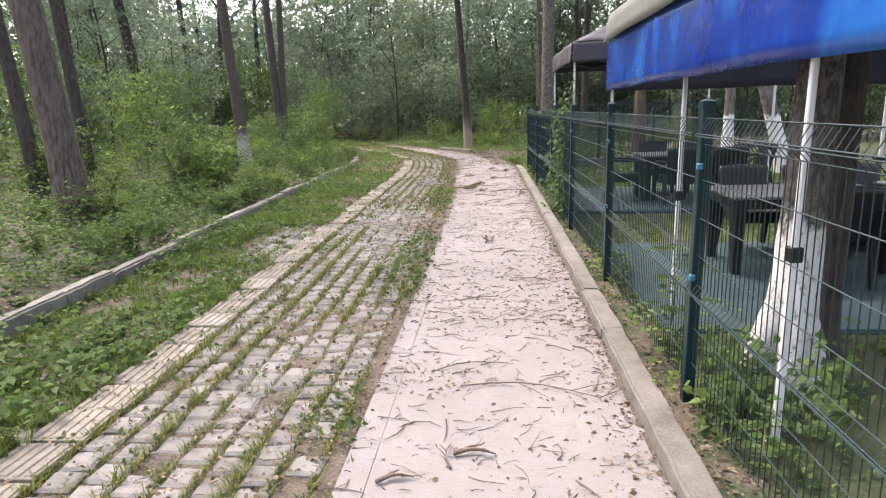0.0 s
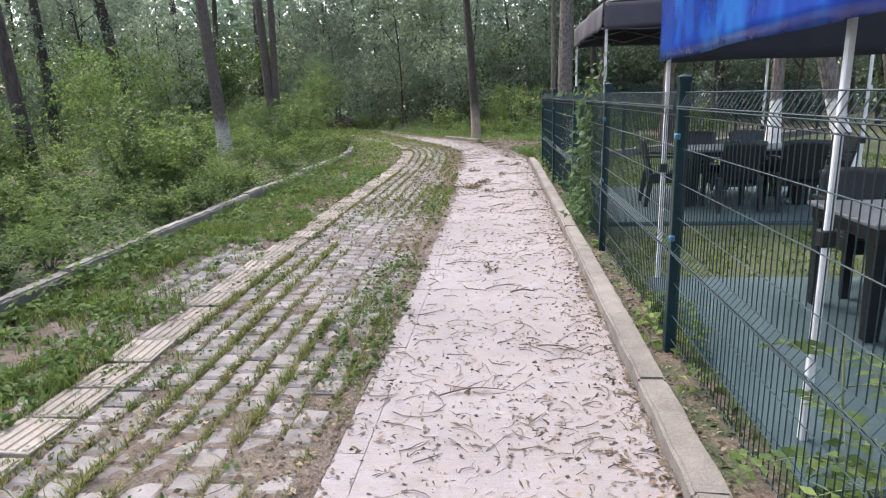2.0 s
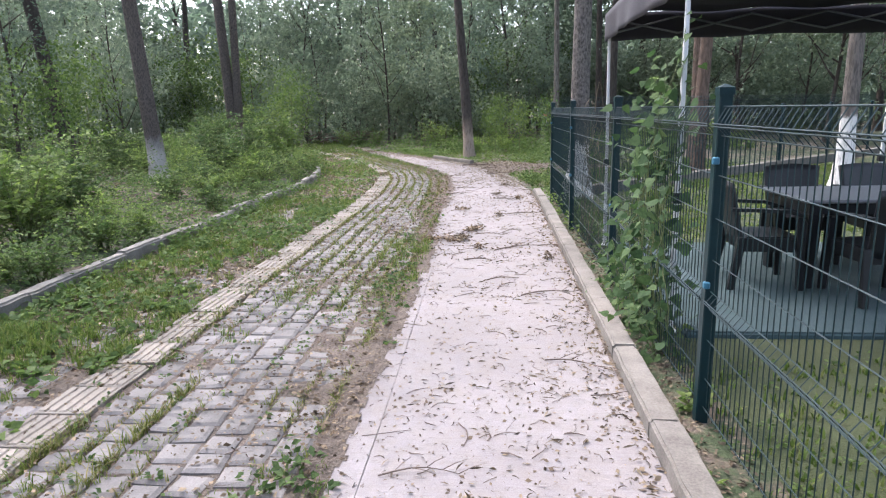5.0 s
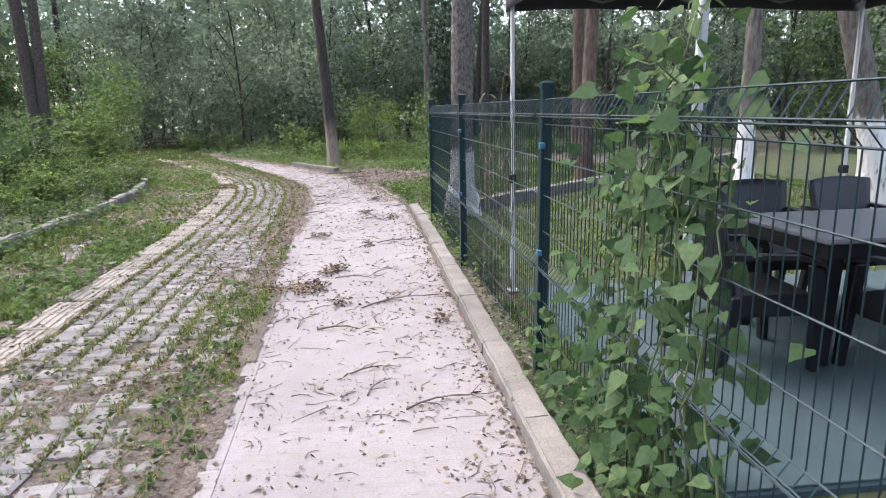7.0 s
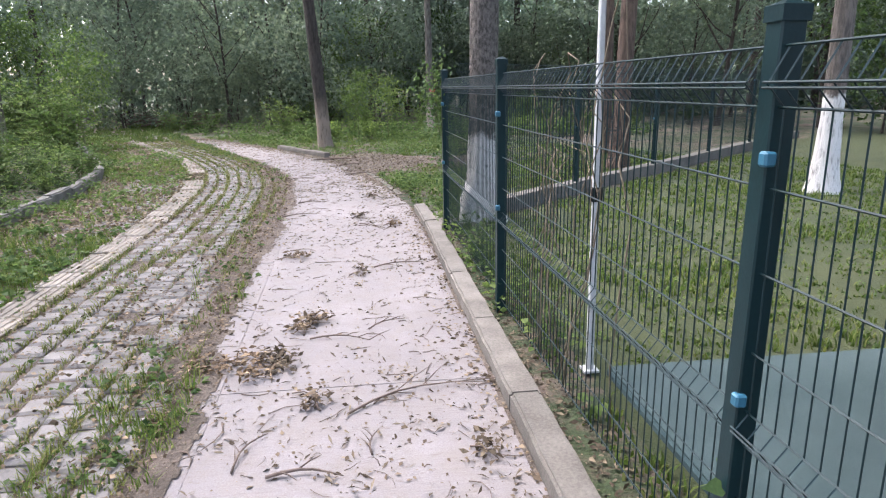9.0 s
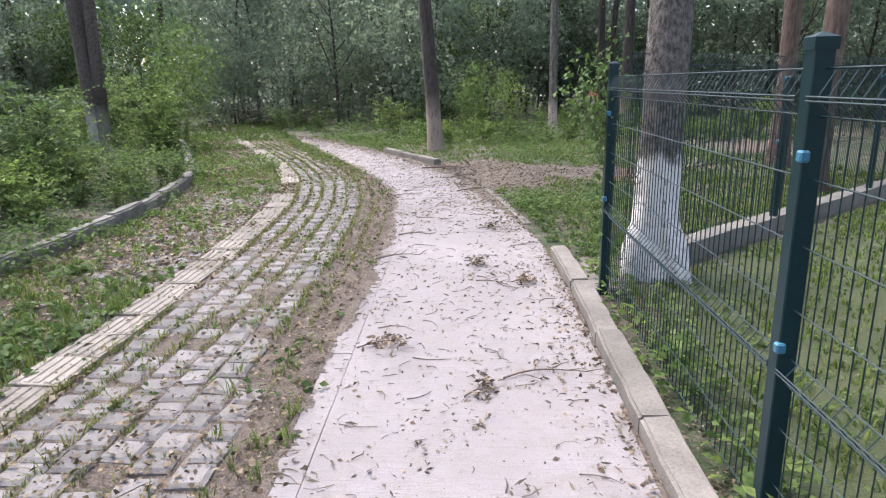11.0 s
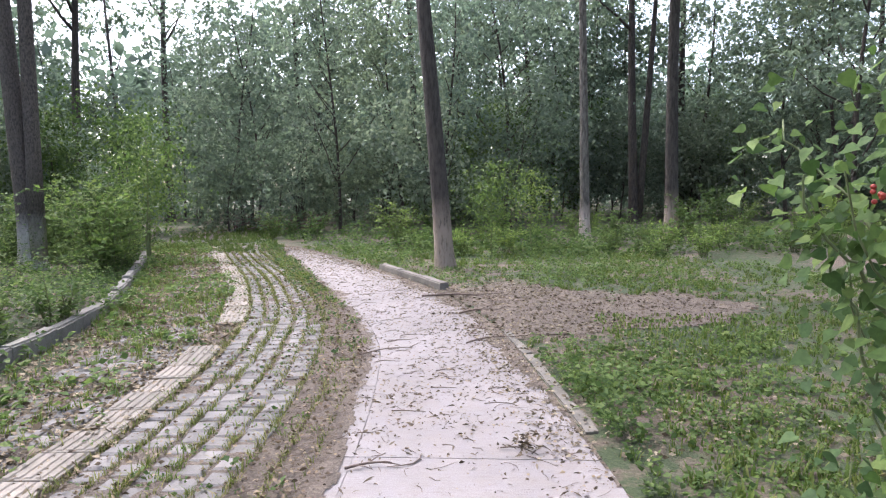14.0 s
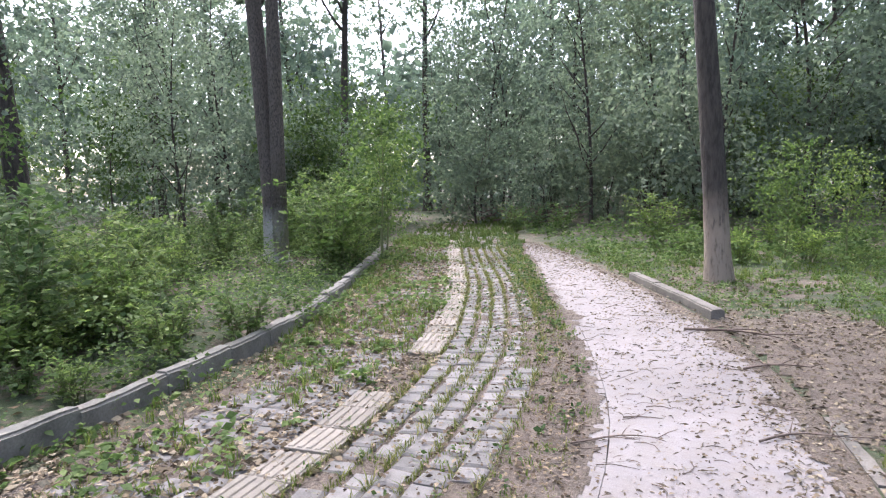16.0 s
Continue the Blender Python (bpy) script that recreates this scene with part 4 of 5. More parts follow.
# ---- furniture ----
def make_table(L=1.5, W=0.9, H=0.74):
    ob = thing("dining_table", "black plastic dining table with dark grey top", "table", group="garden tables")
    part("tabletop", boxed(-L / 2, L / 2, -W / 2, W / 2, H - 0.03, H, bev=0.008), M_TOP, ob, "dark grey tabletop")
    bm = boxed(-L / 2 + 0.03, L / 2 - 0.03, -W / 2 + 0.03, W / 2 - 0.03, H - 0.12, H - 0.031, bev=0.004)
    part("apron", bm, M_BLACK, ob)
    for sx in (-1, 1):
        for sy in (-1, 1):
            bm = bmesh.new()
            lo = [bm.verts.new((a * 0.04, c * 0.04, 0)) for a, c in ((-1, -1), (1, -1), (1, 1), (-1, 1))]
            hi = [bm.verts.new((a * 0.055, c * 0.055, H - 0.06)) for a, c in ((-1, -1), (1, -1), (1, 1), (-1, 1))]
            for k in range(4):
                bm.faces.new((lo[k], lo[(k + 1) % 4], hi[(k + 1) % 4], hi[k]))
            bm.faces.new(lo[::-1]), bm.faces.new(hi)
            bmesh.ops.bevel(bm, geom=list(bm.edges), offset=0.006, segments=1, affect="EDGES")
            part("leg", bm, M_BLACK, ob, at=pose(sx * (L / 2 - 0.09), sy * (W / 2 - 0.09), 0))
    return ob


def make_chair():
    """A moulded armchair that faces +y: flaring back, deep seat skirt, broad legs."""
    ob = thing("armchair", "black woven plastic garden armchair", "chair", group="garden chairs")
    bm = bmesh.new()
    lo = [bm.verts.new((x, y, 0.31)) for x, y in ((-0.22, -0.2), (0.22, -0.2), (0.24, 0.22), (-0.24, 0.22))]
    hi = [bm.verts.new((x, y, 0.44)) for x, y in ((-0.235, -0.215), (0.235, -0.215), (0.255, 0.245), (-0.255, 0.245))]
    for k in range(4):
        bm.faces.new((lo[k], lo[(k + 1) % 4], hi[(k + 1) % 4], hi[k]))
    bm.faces.new(lo[::-1]), bm.faces.new(hi)
    bmesh.ops.bevel(bm, geom=list(bm.edges), offset=0.014, segments=2, affect="EDGES")
    part("seat", bm, M_WEAVE, ob)
    def back(u, w):
        x = (u - 0.5) * (0.45 + 0.08 * w)
        return Vector((x, -0.215 - 0.13 * w + 0.35 * x * x, 0.36 + 0.51 * w + 0.02 * math.sin(math.pi * u) * w))
    cloth("backrest", ob, back, 12, 8, M_WEAVE, thick=0.028)
    for s in (-1, 1):
        bm = bmesh.new()
        runs = [(-0.31, 0.67), (-0.1, 0.665), (0.12, 0.655), (0.24, 0.62), (0.27, 0.57)]
        rings = [[bm.verts.new((s * 0.275 + d * 0.028, y, z + g * 0.014)) for d, g in ((-1, -1), (1, -1), (1, 1), (-1, 1))] for y, z in runs]
        for p, q in zip(rings[:-1], rings[1:]):
            for k in range(4):
                bm.faces.new((p[k], p[(k + 1) % 4], q[(k + 1) % 4], q[k]))
        bm.faces.new(rings[0][::-1]), bm.faces.new(rings[-1])
        bmesh.ops.recalc_face_normals(bm, faces=list(bm.faces))
        part("armrest", bm, M_BLACK, ob)
        for y0, y1, z1 in ((0.27, 0.235, 0.6), (-0.27, -0.2, 0.44)):
            bm = bmesh.new()
            lo = [bm.verts.new((s * 0.255 + a * 0.026, y0 + c * 0.026, 0)) for a, c in ((-1, -1), (1, -1), (1, 1), (-1, 1))]
            hi = [bm.verts.new((s * 0.25 + a * 0.032, y1 + c * 0.034, z1)) for a, c in ((-1, -1), (1, -1), (1, 1), (-1, 1))]
            for k in range(4):
                bm.faces.new((lo[k], lo[(k + 1) % 4], hi[(k + 1) % 4], hi[k]))
            bm.faces.new(lo[::-1]), bm.faces.new(hi)
            bmesh.ops.bevel(bm, geom=list(bm.edges), offset=0.006, segments=1, affect="EDGES")
            part("leg", bm, M_BLACK, ob)
    return ob


table = make_table()
table.matrix_basis = pose(3.2, 11.15, 0.035, 0, 0, 1)
copy_thing(table, pose(2.93, 6.35, 0.02, 0, 0, -1))
copy_thing(table, pose(4.4, 6.2, 0.02, 0, 0, 90))
chair = make_chair()
chair.matrix_basis = pose(2.2, 10.96, 0.035, 0, 0, -93)
for x, y, z, r in ((2.93, 11.87, 0.035, 177), (3.68, 11.88, 0.035, 183), (2.93, 10.5, 0.035, 5), (3.68, 10.5, 0.035, -3), (4.32, 11.15, 0.035, 98),
                   (2.8, 7.12, 0.02, 178), (3.5, 7.12, 0.02, 184), (2.95, 5.72, 0.02, -3), (3.6, 5.2, 0.02, 6), (3.95, 7.1, 0.02, 172)):
    copy_thing(chair, pose(x, y, z, 0, 0, r))

# ---- paving pieces ----
def block_verts(w, l, h, inset=0.014, drop=0.010):
    a = [(-w, -l), (w, -l), (w, l), (-w, l)]
    return [(x / 2, y / 2, -h) for x, y in a] + [(x / 2, y / 2, -drop) for x, y in a] + [((x - math.copysign(2 * inset, x)) / 2, (y - math.copysign(2 * inset, y)) / 2, 0) for x, y in a]


BLOCK_FACES = [(8, 9, 10, 11)] + [(4 + k, 4 + (k + 1) % 4, 8 + (k + 1) % 4, 8 + k) for k in range(4)] + [(k, (k + 1) % 4, 4 + (k + 1) % 4, 4 + k) for k in range(4)]
BLOCKS = [mesh_of("paving_block", block_verts(0.160 + 0.006 * k, 0.166 - 0.006 * k, 0.05, 0.019, 0.013), BLOCK_FACES, M_PAVER) for k in range(3)]
jv, jf = [], []
ylen = 0.178
for row in range(int(36 / ylen)):
    y = -2.0 + row * ylen
    xs, xc = float(STRIP(y)), float(CONC_L(y))
    ang = -math.atan2(float(STRIP(y + 0.3)) - float(STRIP(y - 0.3)), 0.6)
    gap = 0.10 + 0.26 * max(0.0, min(1.0, (y - 13) / 3)) * max(0.0, min(1.0, (26 - y) / 4))
    room = xc - gap - (xs + 0.18)
    cols = [xs + 0.18 + 0.09 + 0.18 * k for k in range(max(0, int(room / 0.178)))] + [xs - 0.27 - 0.18 * k for k in range(3 if y < 12 else 5)]
    for c, x in enumerate(cols):
        yy = y + (0.5 * ylen if c % 2 else 0.0)
        if random.random() < (0.04 if x > xs else 0.12):
            continue
        z = -0.003 + 0.012 * noise.noise(Vector((x * 1.7, yy * 1.2, 0))) + random.uniform(-0.003, 0.003)
        m = pose(x + random.uniform(-0.01, 0.01), yy + random.uniform(-0.01, 0.01), z, random.uniform(-3, 3), random.uniform(-3, 3), math.degrees(ang) + random.uniform(-6, 6))
        if 9.0 < y < 16.0 and x > xs:
            part("paving_block", random.choice(BLOCKS), M_PAVER, paver_bed, at=m)
        else:
            o = len(jv)
            jv += [tuple(m @ Vector(q)) for q in block_verts(0.164 + random.uniform(-0.009, 0.009), 0.161 + random.uniform(-0.009, 0.009), 0.05, 0.019, 0.013)]
            jf += [tuple(o + k for k in q) for q in BLOCK_FACES]
tagged(part("paving_blocks", mesh_of("paving_blocks", jv, jf, M_PAVER_JOINED), M_PAVER_JOINED, paver_bed), kind="stuff")


def tactile_tile():
    v = block_verts(0.30, 0.335, 0.05, 0.004, 0.004)
    f = list(BLOCK_FACES)
    for k in range(5):
        o, x = len(v), -0.116 + 0.058 * k
        v += [(x + s * 0.019, t * 0.155, 0.0) for s, t in ((-1, -1), (1, -1), (1, 1), (-1, 1))]
        v += [(x + s * 0.013, t * 0.148, 0.007) for s, t in ((-1, -1), (1, -1), (1, 1), (-1, 1))]
        f += [(o + 4, o + 5, o + 6, o + 7)] + [(o + q, o + (q + 1) % 4, o + 4 + (q + 1) % 4, o + 4 + q) for q in range(4)]
    return mesh_of("tactile_tile", v, f, M_TILE)


TILE = tactile_tile()
tile_strip = thing("tactile_strip", "strip of worn cream ridged tactile paving tiles", "paving", kind="structure")
y = -1.6
while y < 31:
    dx = float(STRIP(y + 0.2)) - float(STRIP(y - 0.2))
    ang = -math.degrees(math.atan2(dx, 0.4))
    if not 20.6 < y < 21.6 and random.random() > 0.01:
        part("tactile_tile", TILE, M_TILE, tile_strip, at=pose(float(STRIP(y)) + random.uniform(-0.012, 0.012), y, 0.008 + random.uniform(-0.006, 0.008), random.uniform(-1.5, 1.5), random.uniform(-1.5, 1.5), ang + random.uniform(-2, 2)))
    y += 0.35 * 0.4 / math.hypot(0.4, dx)


# ---- ground cover ----
def sprinkle(n, x0, x1, y0, y1, weight):
    """Random points where weight(x, y) (0 to 1) allows."""
    y = RNG.uniform(y0, y1, n)
    a, c = (x0(y) if callable(x0) else x0), (x1(y) if callable(x1) else x1)
    x = a + (c - a) * RNG.random(n)
    k = RNG.random(n) < weight(x, y)
    return x[k], y[k]


def tri_noise(x, y, seed):
    return 0.55 * vnoise(x, y, 0.8, seed) + 0.3 * vnoise(x, y, 2.3, seed + 1) + 0.15 * vnoise(x, y, 6.0, seed + 2)


def step(v, a, c):
    return np.clip((v - a) / (c - a), 0, 1)


def blades(name, label, n, x0, x1, y0, y1, weight, h0, h1, width=0.005, lean=0.8, mat=None, tuft=14):
    x, y = sprinkle(n // tuft, x0, x1, y0, y1, weight)
    if tuft > 1:
        x, y = np.repeat(x, tuft) + RNG.normal(0, 0.022, len(x) * tuft), np.repeat(y, tuft) + RNG.normal(0, 0.022, len(y) * tuft)
    pos = np.stack([x, y, np.maximum(ground_z(x, y), -0.022) - 0.004], 1)
    h = RNG.uniform(h0, h1, len(x)) * (0.5 + vnoise(x, y, 1.5, 9))
    return tagged(new(name, blades_mesh(name, pos, h, mat or GRASS, width, lean)), label, "grass", kind="stuff")


def herbs(name, label, n, x0, x1, y0, y1, weight, h0, h1, s0, s1, mat, per=7, category="plants", width=0.32):
    """Small broad-leaved plants: a stalk's worth of leaves spread about each point."""
    x, y = sprinkle(n, x0, x1, y0, y1, weight)
    h = RNG.uniform(h0, h1, len(x)) * (0.2 + 1.9 * vnoise(x, y, 0.75, 21) ** 1.6)
    X, Y, H = np.repeat(x, per), np.repeat(y, per), np.repeat(h, per)
    u = RNG.random(len(X))
    a = RNG.uniform(0, 6.283, len(X))
    rad = 0.5 * H * (1 - 0.5 * u) * RNG.random(len(X)) + 0.01
    pos = np.stack([X + rad * np.cos(a), Y + rad * np.sin(a), np.maximum(ground_z(X, Y), -0.012) + 0.01 + H * u], 1)
    d = np.stack([np.cos(a), np.sin(a), RNG.uniform(-0.35, 0.55, len(a))], 1)
    return tagged(new(name, leaves_mesh(name, pos, d, RNG.uniform(s0, s1, len(pos)), width, mat)), label, category, kind="stuff")


def w_verge(x, y):
    inside = (x > KERB_L(y) - 0.02) & (x < STRIP(y) - 0.12)
    near_kerb = 1 - step(x - KERB_L(y), 0.25, 1.5)
    late = step(y, 14.0, 17.5) * (1 - step(y, 21, 24))
    return inside * np.clip(step(tri_noise(x, y, 30), 0.40, 0.6) * (1 - 0.6 * late) + 0.3 * near_kerb * (1 - 0.3 * late) + 0.08, 0, 1)


def w_middle(x, y):
    d = CONC_L(y) - x
    band_ = (d > -0.02) & (d < 0.55)
    fade = (1 - step(d, 0.2, 0.55)) * (1 - 0.85 * step(y, 12, 15) * (1 - step(y, 21, 24)))
    return band_ * fade * np.clip(step(tri_noise(x, y, 40), 0.36, 0.56) + 0.6 * step(y, 22, 25), 0, 1)


def w_joints(x, y):
    inside = (x > STRIP(y) - 0.2) & (x < CONC_L(y) - 0.15)
    return inside * (0.2 + 0.8 * step(tri_noise(x, y, 50), 0.45, 0.68)) * (1 - 0.55 * step(y, 10, 14) * (1 - step(y, 23, 25)))


def w_woods(x, y):
    return (x < KERB_L(y) - 0.1) * (0.35 + 0.65 * step(tri_noise(x, y, 60), 0.34, 0.5))


def bare_soil(x, y):
    """Where feet have worn the ground bare beside the walk."""
    v = np.exp(-(((x - 1.3) / 2.0) ** 2 + ((y - 22.3) / 1.3) ** 2)) + np.exp(-(((x + 0.1) / 0.9) ** 2 + ((y - 23.0) / 1.5) ** 2)) + 0.25 * np.exp(-(((x - 4.0) / 2.2) ** 2 + ((y - 27.0) / 1.0) ** 2))
    return step(v + 0.7 * (tri_noise(x, y, 75) - 0.5), 0.38, 0.75)


def soil_patch():
    """A thin sheet of bare soil with an uneven edge."""
    xs, ys = np.arange(-1.6, 6, 0.09), np.arange(19.5, 28.5, 0.09)
    X, Y = np.meshgrid(xs, ys)
    keep = (bare_soil(X, Y) > 0.35) & (X > CONC_R(Y) + 0.02)
    Z = ground_z(X, Y) + 0.008 + 0.006 * vnoise(X, Y, 7, 88)
    n = len(xs)
    v = np.stack([X.ravel(), Y.ravel(), Z.ravel()], 1)
    f = [(r * n + c, r * n + c + 1, r * n + n + c + 1, r * n + n + c) for r in range(len(ys) - 1) for c in range(n - 1) if keep[r, c] and keep[r + 1, c] and keep[r, c + 1] and keep[r + 1, c + 1]]
    used = sorted({k for q in f for k in q})
    new_of = {k: i for i, k in enumerate(used)}
    return mesh_of("bare_soil", v[used].tolist(), [tuple(new_of[k] for k in q) for q in f], M_BED, True)


tagged(new("bare_soil", soil_patch()), "worn brown bare soil beside the footpath", "soil", kind="structure")


def soil_drift():
    """Soil and leaf dust washed over both edges of the concrete, ragged and thin."""
    us = np.linspace(0, 1, 72)
    ys = np.arange(2.0, 30.5, 0.025)
    Y, U = np.meshgrid(ys, us, indexing="ij")
    a, c = CONC_L(Y) - 0.02, CONC_R(Y) - 0.004
    X = a + (c - a) * U
    rag = 0.4 * vnoise(X, Y, 1.4, 301) + 0.3 * vnoise(X, Y, 5.5, 302) + 0.3 * vnoise(X, Y, 19.0, 303)
    left = (0.04 + 0.07 * step(Y, 7, 12) + 0.06 * step(Y, 20, 23)) * (1 - 0.8 * step(Y, 4, 2.5))
    right = 0.04 + 0.2 * step(Y, 18.5, 20.5) * (1 - 0.5 * step(Y, 25, 28))
    keep = ((X - a) < left * 2.3 * (rag - 0.14)) | ((c - X) < right * 2.2 * (rag - 0.16))
    Z = 0.0025 + 0.005 * vnoise(X, Y, 9, 304)
    n = len(us)
    f = [(r * n + k, r * n + k + 1, r * n + n + k + 1, r * n + n + k) for r in range(len(ys) - 1) for k in range(n - 1) if keep[r, k] and keep[r + 1, k] and keep[r, k + 1] and keep[r + 1, k + 1]]
    used = sorted({k for q in f for k in q})
    new_of = {k: i for i, k in enumerate(used)}
    v = np.stack([X.ravel(), Y.ravel(), Z.ravel()], 1)
    return mesh_of("soil_drift", v[used].tolist(), [tuple(new_of[k] for k in q) for q in f], M_BED, True)


tagged(new("soil_drift", soil_drift()), "brown soil washed over the edges of the concrete", "soil", kind="structure")


def lawn_sheet():
    xs, ys = np.arange(1.2, 16, 0.3), np.arange(0.5, 30, 0.3)
    X, Y = np.meshgrid(xs, ys)
    keep = Y < 16.4 + 0.88 * (X - 0.9)
    v = np.stack([X.ravel(), Y.ravel(), (ground_z(X, Y) + 0.007).ravel()], 1)
    n = len(xs)
    f = [(r * n + c, r * n + c + 1, r * n + n + c + 1, r * n + n + c) for r in range(len(ys) - 1) for c in range(n - 1) if keep[r, c] and keep[r + 1, c] and keep[r, c + 1] and keep[r + 1, c + 1]]
    return mesh_of("lawn", v.tolist(), f, M_LAWN, True)


tagged(new("lawn", lawn_sheet()), "mown green lawn inside the wire fence", "lawn", kind="structure")


def w_far(x, y):
    out = (x > CONC_R(y) + 0.12) & ((x < FENCE(y) - 0.02) | (y > 16.6 + np.maximum(0, x - 0.9) * 0.88))
    bare = 0.95 * bare_soil(x, y)
    return (y > 17.3) * out * np.clip(0.3 + 0.8 * step(tri_noise(x, y, 70), 0.3, 0.6) - bare, 0, 1)


def w_garden(x, y):
    deck_ = (x > 1.2) & (x < 5.35) & (((y > 4.4) & (y < 7.45)) | ((y > 9.3) & (y < 12.65)))
    wall_ = np.abs((y - 16.55) - 0.88 * (x - 1.05)) < 0.25
    return (x > FENCE(y) + 0.05) * (y < 16.5 + 0.88 * (x - 0.9) + 8) * ~deck_ * ~wall_ * (0.4 + 0.6 * step(tri_noise(x, y, 80), 0.3, 0.6))


def w_foot(x, y):
    return (x > CONC_R(y) + 0.16) * (x < FENCE(y) + 0.25) * step(tri_noise(x, y, 90), 0.45, 0.65)


off = lambda f, d: (lambda y: f(y) + d)
blades("verge_grass", "bright green grass tufts beside the paving", 52000, off(KERB_L, -0.02), off(STRIP, -0.1), 1, 17, w_verge, 0.05, 0.14, 0.004)
blades("verge_grass", "bright green grass beside the curving paving", 22000, KERB_L, off(STRIP, -0.1), 17, 33, w_verge, 0.04, 0.12, 0.004)
blades("middle_grass", "patchy grass between paving blocks and concrete", 34000, off(CONC_L, -0.55), off(CONC_L, 0.03), 1, 33, w_middle, 0.03, 0.10, 0.003)
blades("joint_grass", "thin grass in the paving joints", 40000, off(STRIP, -0.2), off(CONC_L, -0.1), 1, 33, w_joints, 0.03, 0.07, 0.003)
def joint_line_blades(n):
    """Grass rooted in the long joints between the rows of blocks."""
    y = RNG.uniform(1, 30, n)
    k = RNG.integers(0, 8, n)
    y = np.repeat(y[:n // 10], 10) + RNG.normal(0, 0.03, 10 * (n // 10))
    n = len(y)
    k = np.repeat(k[:n // 10], 10)
    x = STRIP(y) + 0.17 + 0.18 * k + RNG.normal(0, 0.012, n)
    keep = (x < CONC_L(y) - 0.08) & (RNG.random(n) < step(tri_noise(x, y * 0.7, 55), 0.34, 0.52) * (1 - 0.6 * step(y, 9, 13) * (1 - step(y, 23, 25))))
    x, y = x[keep], y[keep]
    k = k[keep]
    tall_ = np.where(np.isin(k, (0, 2, 5)), 1.35, 0.9)
    pos = np.stack([x, y, np.full(len(x), -0.02)], 1)
    tagged(new("joint_grass", blades_mesh("joint_grass", pos, RNG.uniform(0.025, 0.062, len(x)) * tall_, GRASS_DRY, 0.003, 1.3)), "yellowish grass growing along the paving joints", "grass", kind="stuff")


joint_line_blades(100000)
blades("lawn_grass", "short lawn grass in the fenced garden", 105000, 1.0, 8.5, 4, 22, w_garden, 0.03, 0.075, 0.007, tuft=5)
blades("rough_grass", "rough grass at the edge of the wood", 60000, off(CONC_R, 0.1), off(CONC_R, 6.5), 17, 31, w_far, 0.03, 0.09, 0.005)
herbs("verge_weeds", "broad-leaved weeds along the kerb", 2100, off(KERB_L, -0.1), off(STRIP, -0.1), 1, 17, w_verge, 0.05, 0.15, 0.04, 0.085, LEAF_FRESH, 8)
herbs("verge_weeds", "broad-leaved weeds along the curving kerb", 900, off(KERB_L, -0.1), off(STRIP, -0.1), 17, 33, w_verge, 0.05, 0.18, 0.04, 0.09, LEAF_FRESH, 8)
herbs("kerb_weeds", "weeds hanging over the old kerb", 1300, off(KERB_L, -0.55), off(KERB_L, 0.16), 1, 31, lambda x, y: step(tri_noise(x, y, 33), 0.45, 0.6), 0.08, 0.24, 0.04, 0.08, LEAF_WEED, 9)
herbs("middle_weeds", "low weeds between paving blocks and concrete", 1500, off(CONC_L, -0.5), off(CONC_L, 0.05), 1, 33, w_middle, 0.02, 0.10, 0.025, 0.06, LEAF_WEED, 8)
herbs("joint_weeds", "small weeds in the paving joints", 3000, off(STRIP, -0.2), off(CONC_L, -0.1), 1, 33, w_joints, 0.012, 0.05, 0.015, 0.04, LEAF_WEED, 7)
herbs("undergrowth", "dense low green undergrowth of the wood", 10000, off(KERB_L, -11), off(KERB_L, -0.1), 2, 36, w_woods, 0.10, 0.55, 0.035, 0.075, LEAF_WEED, 11, width=0.28)
herbs("undergrowth", "fresh green seedlings among the undergrowth", 2300, off(KERB_L, -9), off(KERB_L, -0.3), 3, 34, w_woods, 0.3, 0.8, 0.035, 0.08, LEAF_FRESH, 16, width=0.26)
herbs("ground_ivy", "low ground ivy and seedlings behind the old kerb", 3600, off(KERB_L, -4.5), off(KERB_L, -0.32), 3, 31, lambda x, y: step(tri_noise(x, y, 161), 0.36, 0.5), 0.04, 0.2, 0.03, 0.07, LEAF_WEED, 9)
herbs("path_weeds", "dense leafy weeds at the end of the kerb", 1300, off(CONC_R, 0.1), off(CONC_R, 1.5), 17.0, 20.8, lambda x, y: (y > 16.9 + np.maximum(0, x - 0.9) * 0.88) * step(tri_noise(x, y, 171), 0.36, 0.56) * (1 - step(y, 18.2, 20.8)) * (1 - step(x - CONC_R(y), 0.9, 1.5)), 0.07, 0.24, 0.028, 0.06, LEAF_WEED, 10)
herbs("clover", "low clover and ivy on the ground", 8500, off(CONC_R, 0.1), off(CONC_R, 7), 17, 31, w_far, 0.02, 0.085, 0.022, 0.05, LEAF_FRESH, 8)
blades("track_grass", "grass overgrowing the far end of the track", 26000, off(STRIP, -1.3), off(CONC_L, 0.2), 29.5, 40, lambda x, y: 0.25 + 0.75 * step(tri_noise(x, y, 120), 0.4, 0.6), 0.05, 0.16, 0.006)
herbs("path_weeds", "leafy green weeds beside the footpath", 800, off(CONC_R, 0.2), off(CONC_R, 2.8), 17, 24, lambda x, y: w_far(x, y) * step(tri_noise(x, y, 130), 0.42, 0.6), 0.05, 0.2, 0.03, 0.07, LEAF_FRESH, 11)
herbs("woodland_edge_weeds", "knee-high fresh weeds where the wood begins", 1300, off(CONC_R, 0.5), off(CONC_R, 12), 27.5, 34, w_far, 0.15, 0.5, 0.05, 0.11, LEAF_FRESH, 12)
herbs("lawn_clover", "clover leaves in the lawn", 4500, 1.0, 7, 2, 22, w_garden, 0.015, 0.05, 0.02, 0.045, LEAF_WEED, 6)
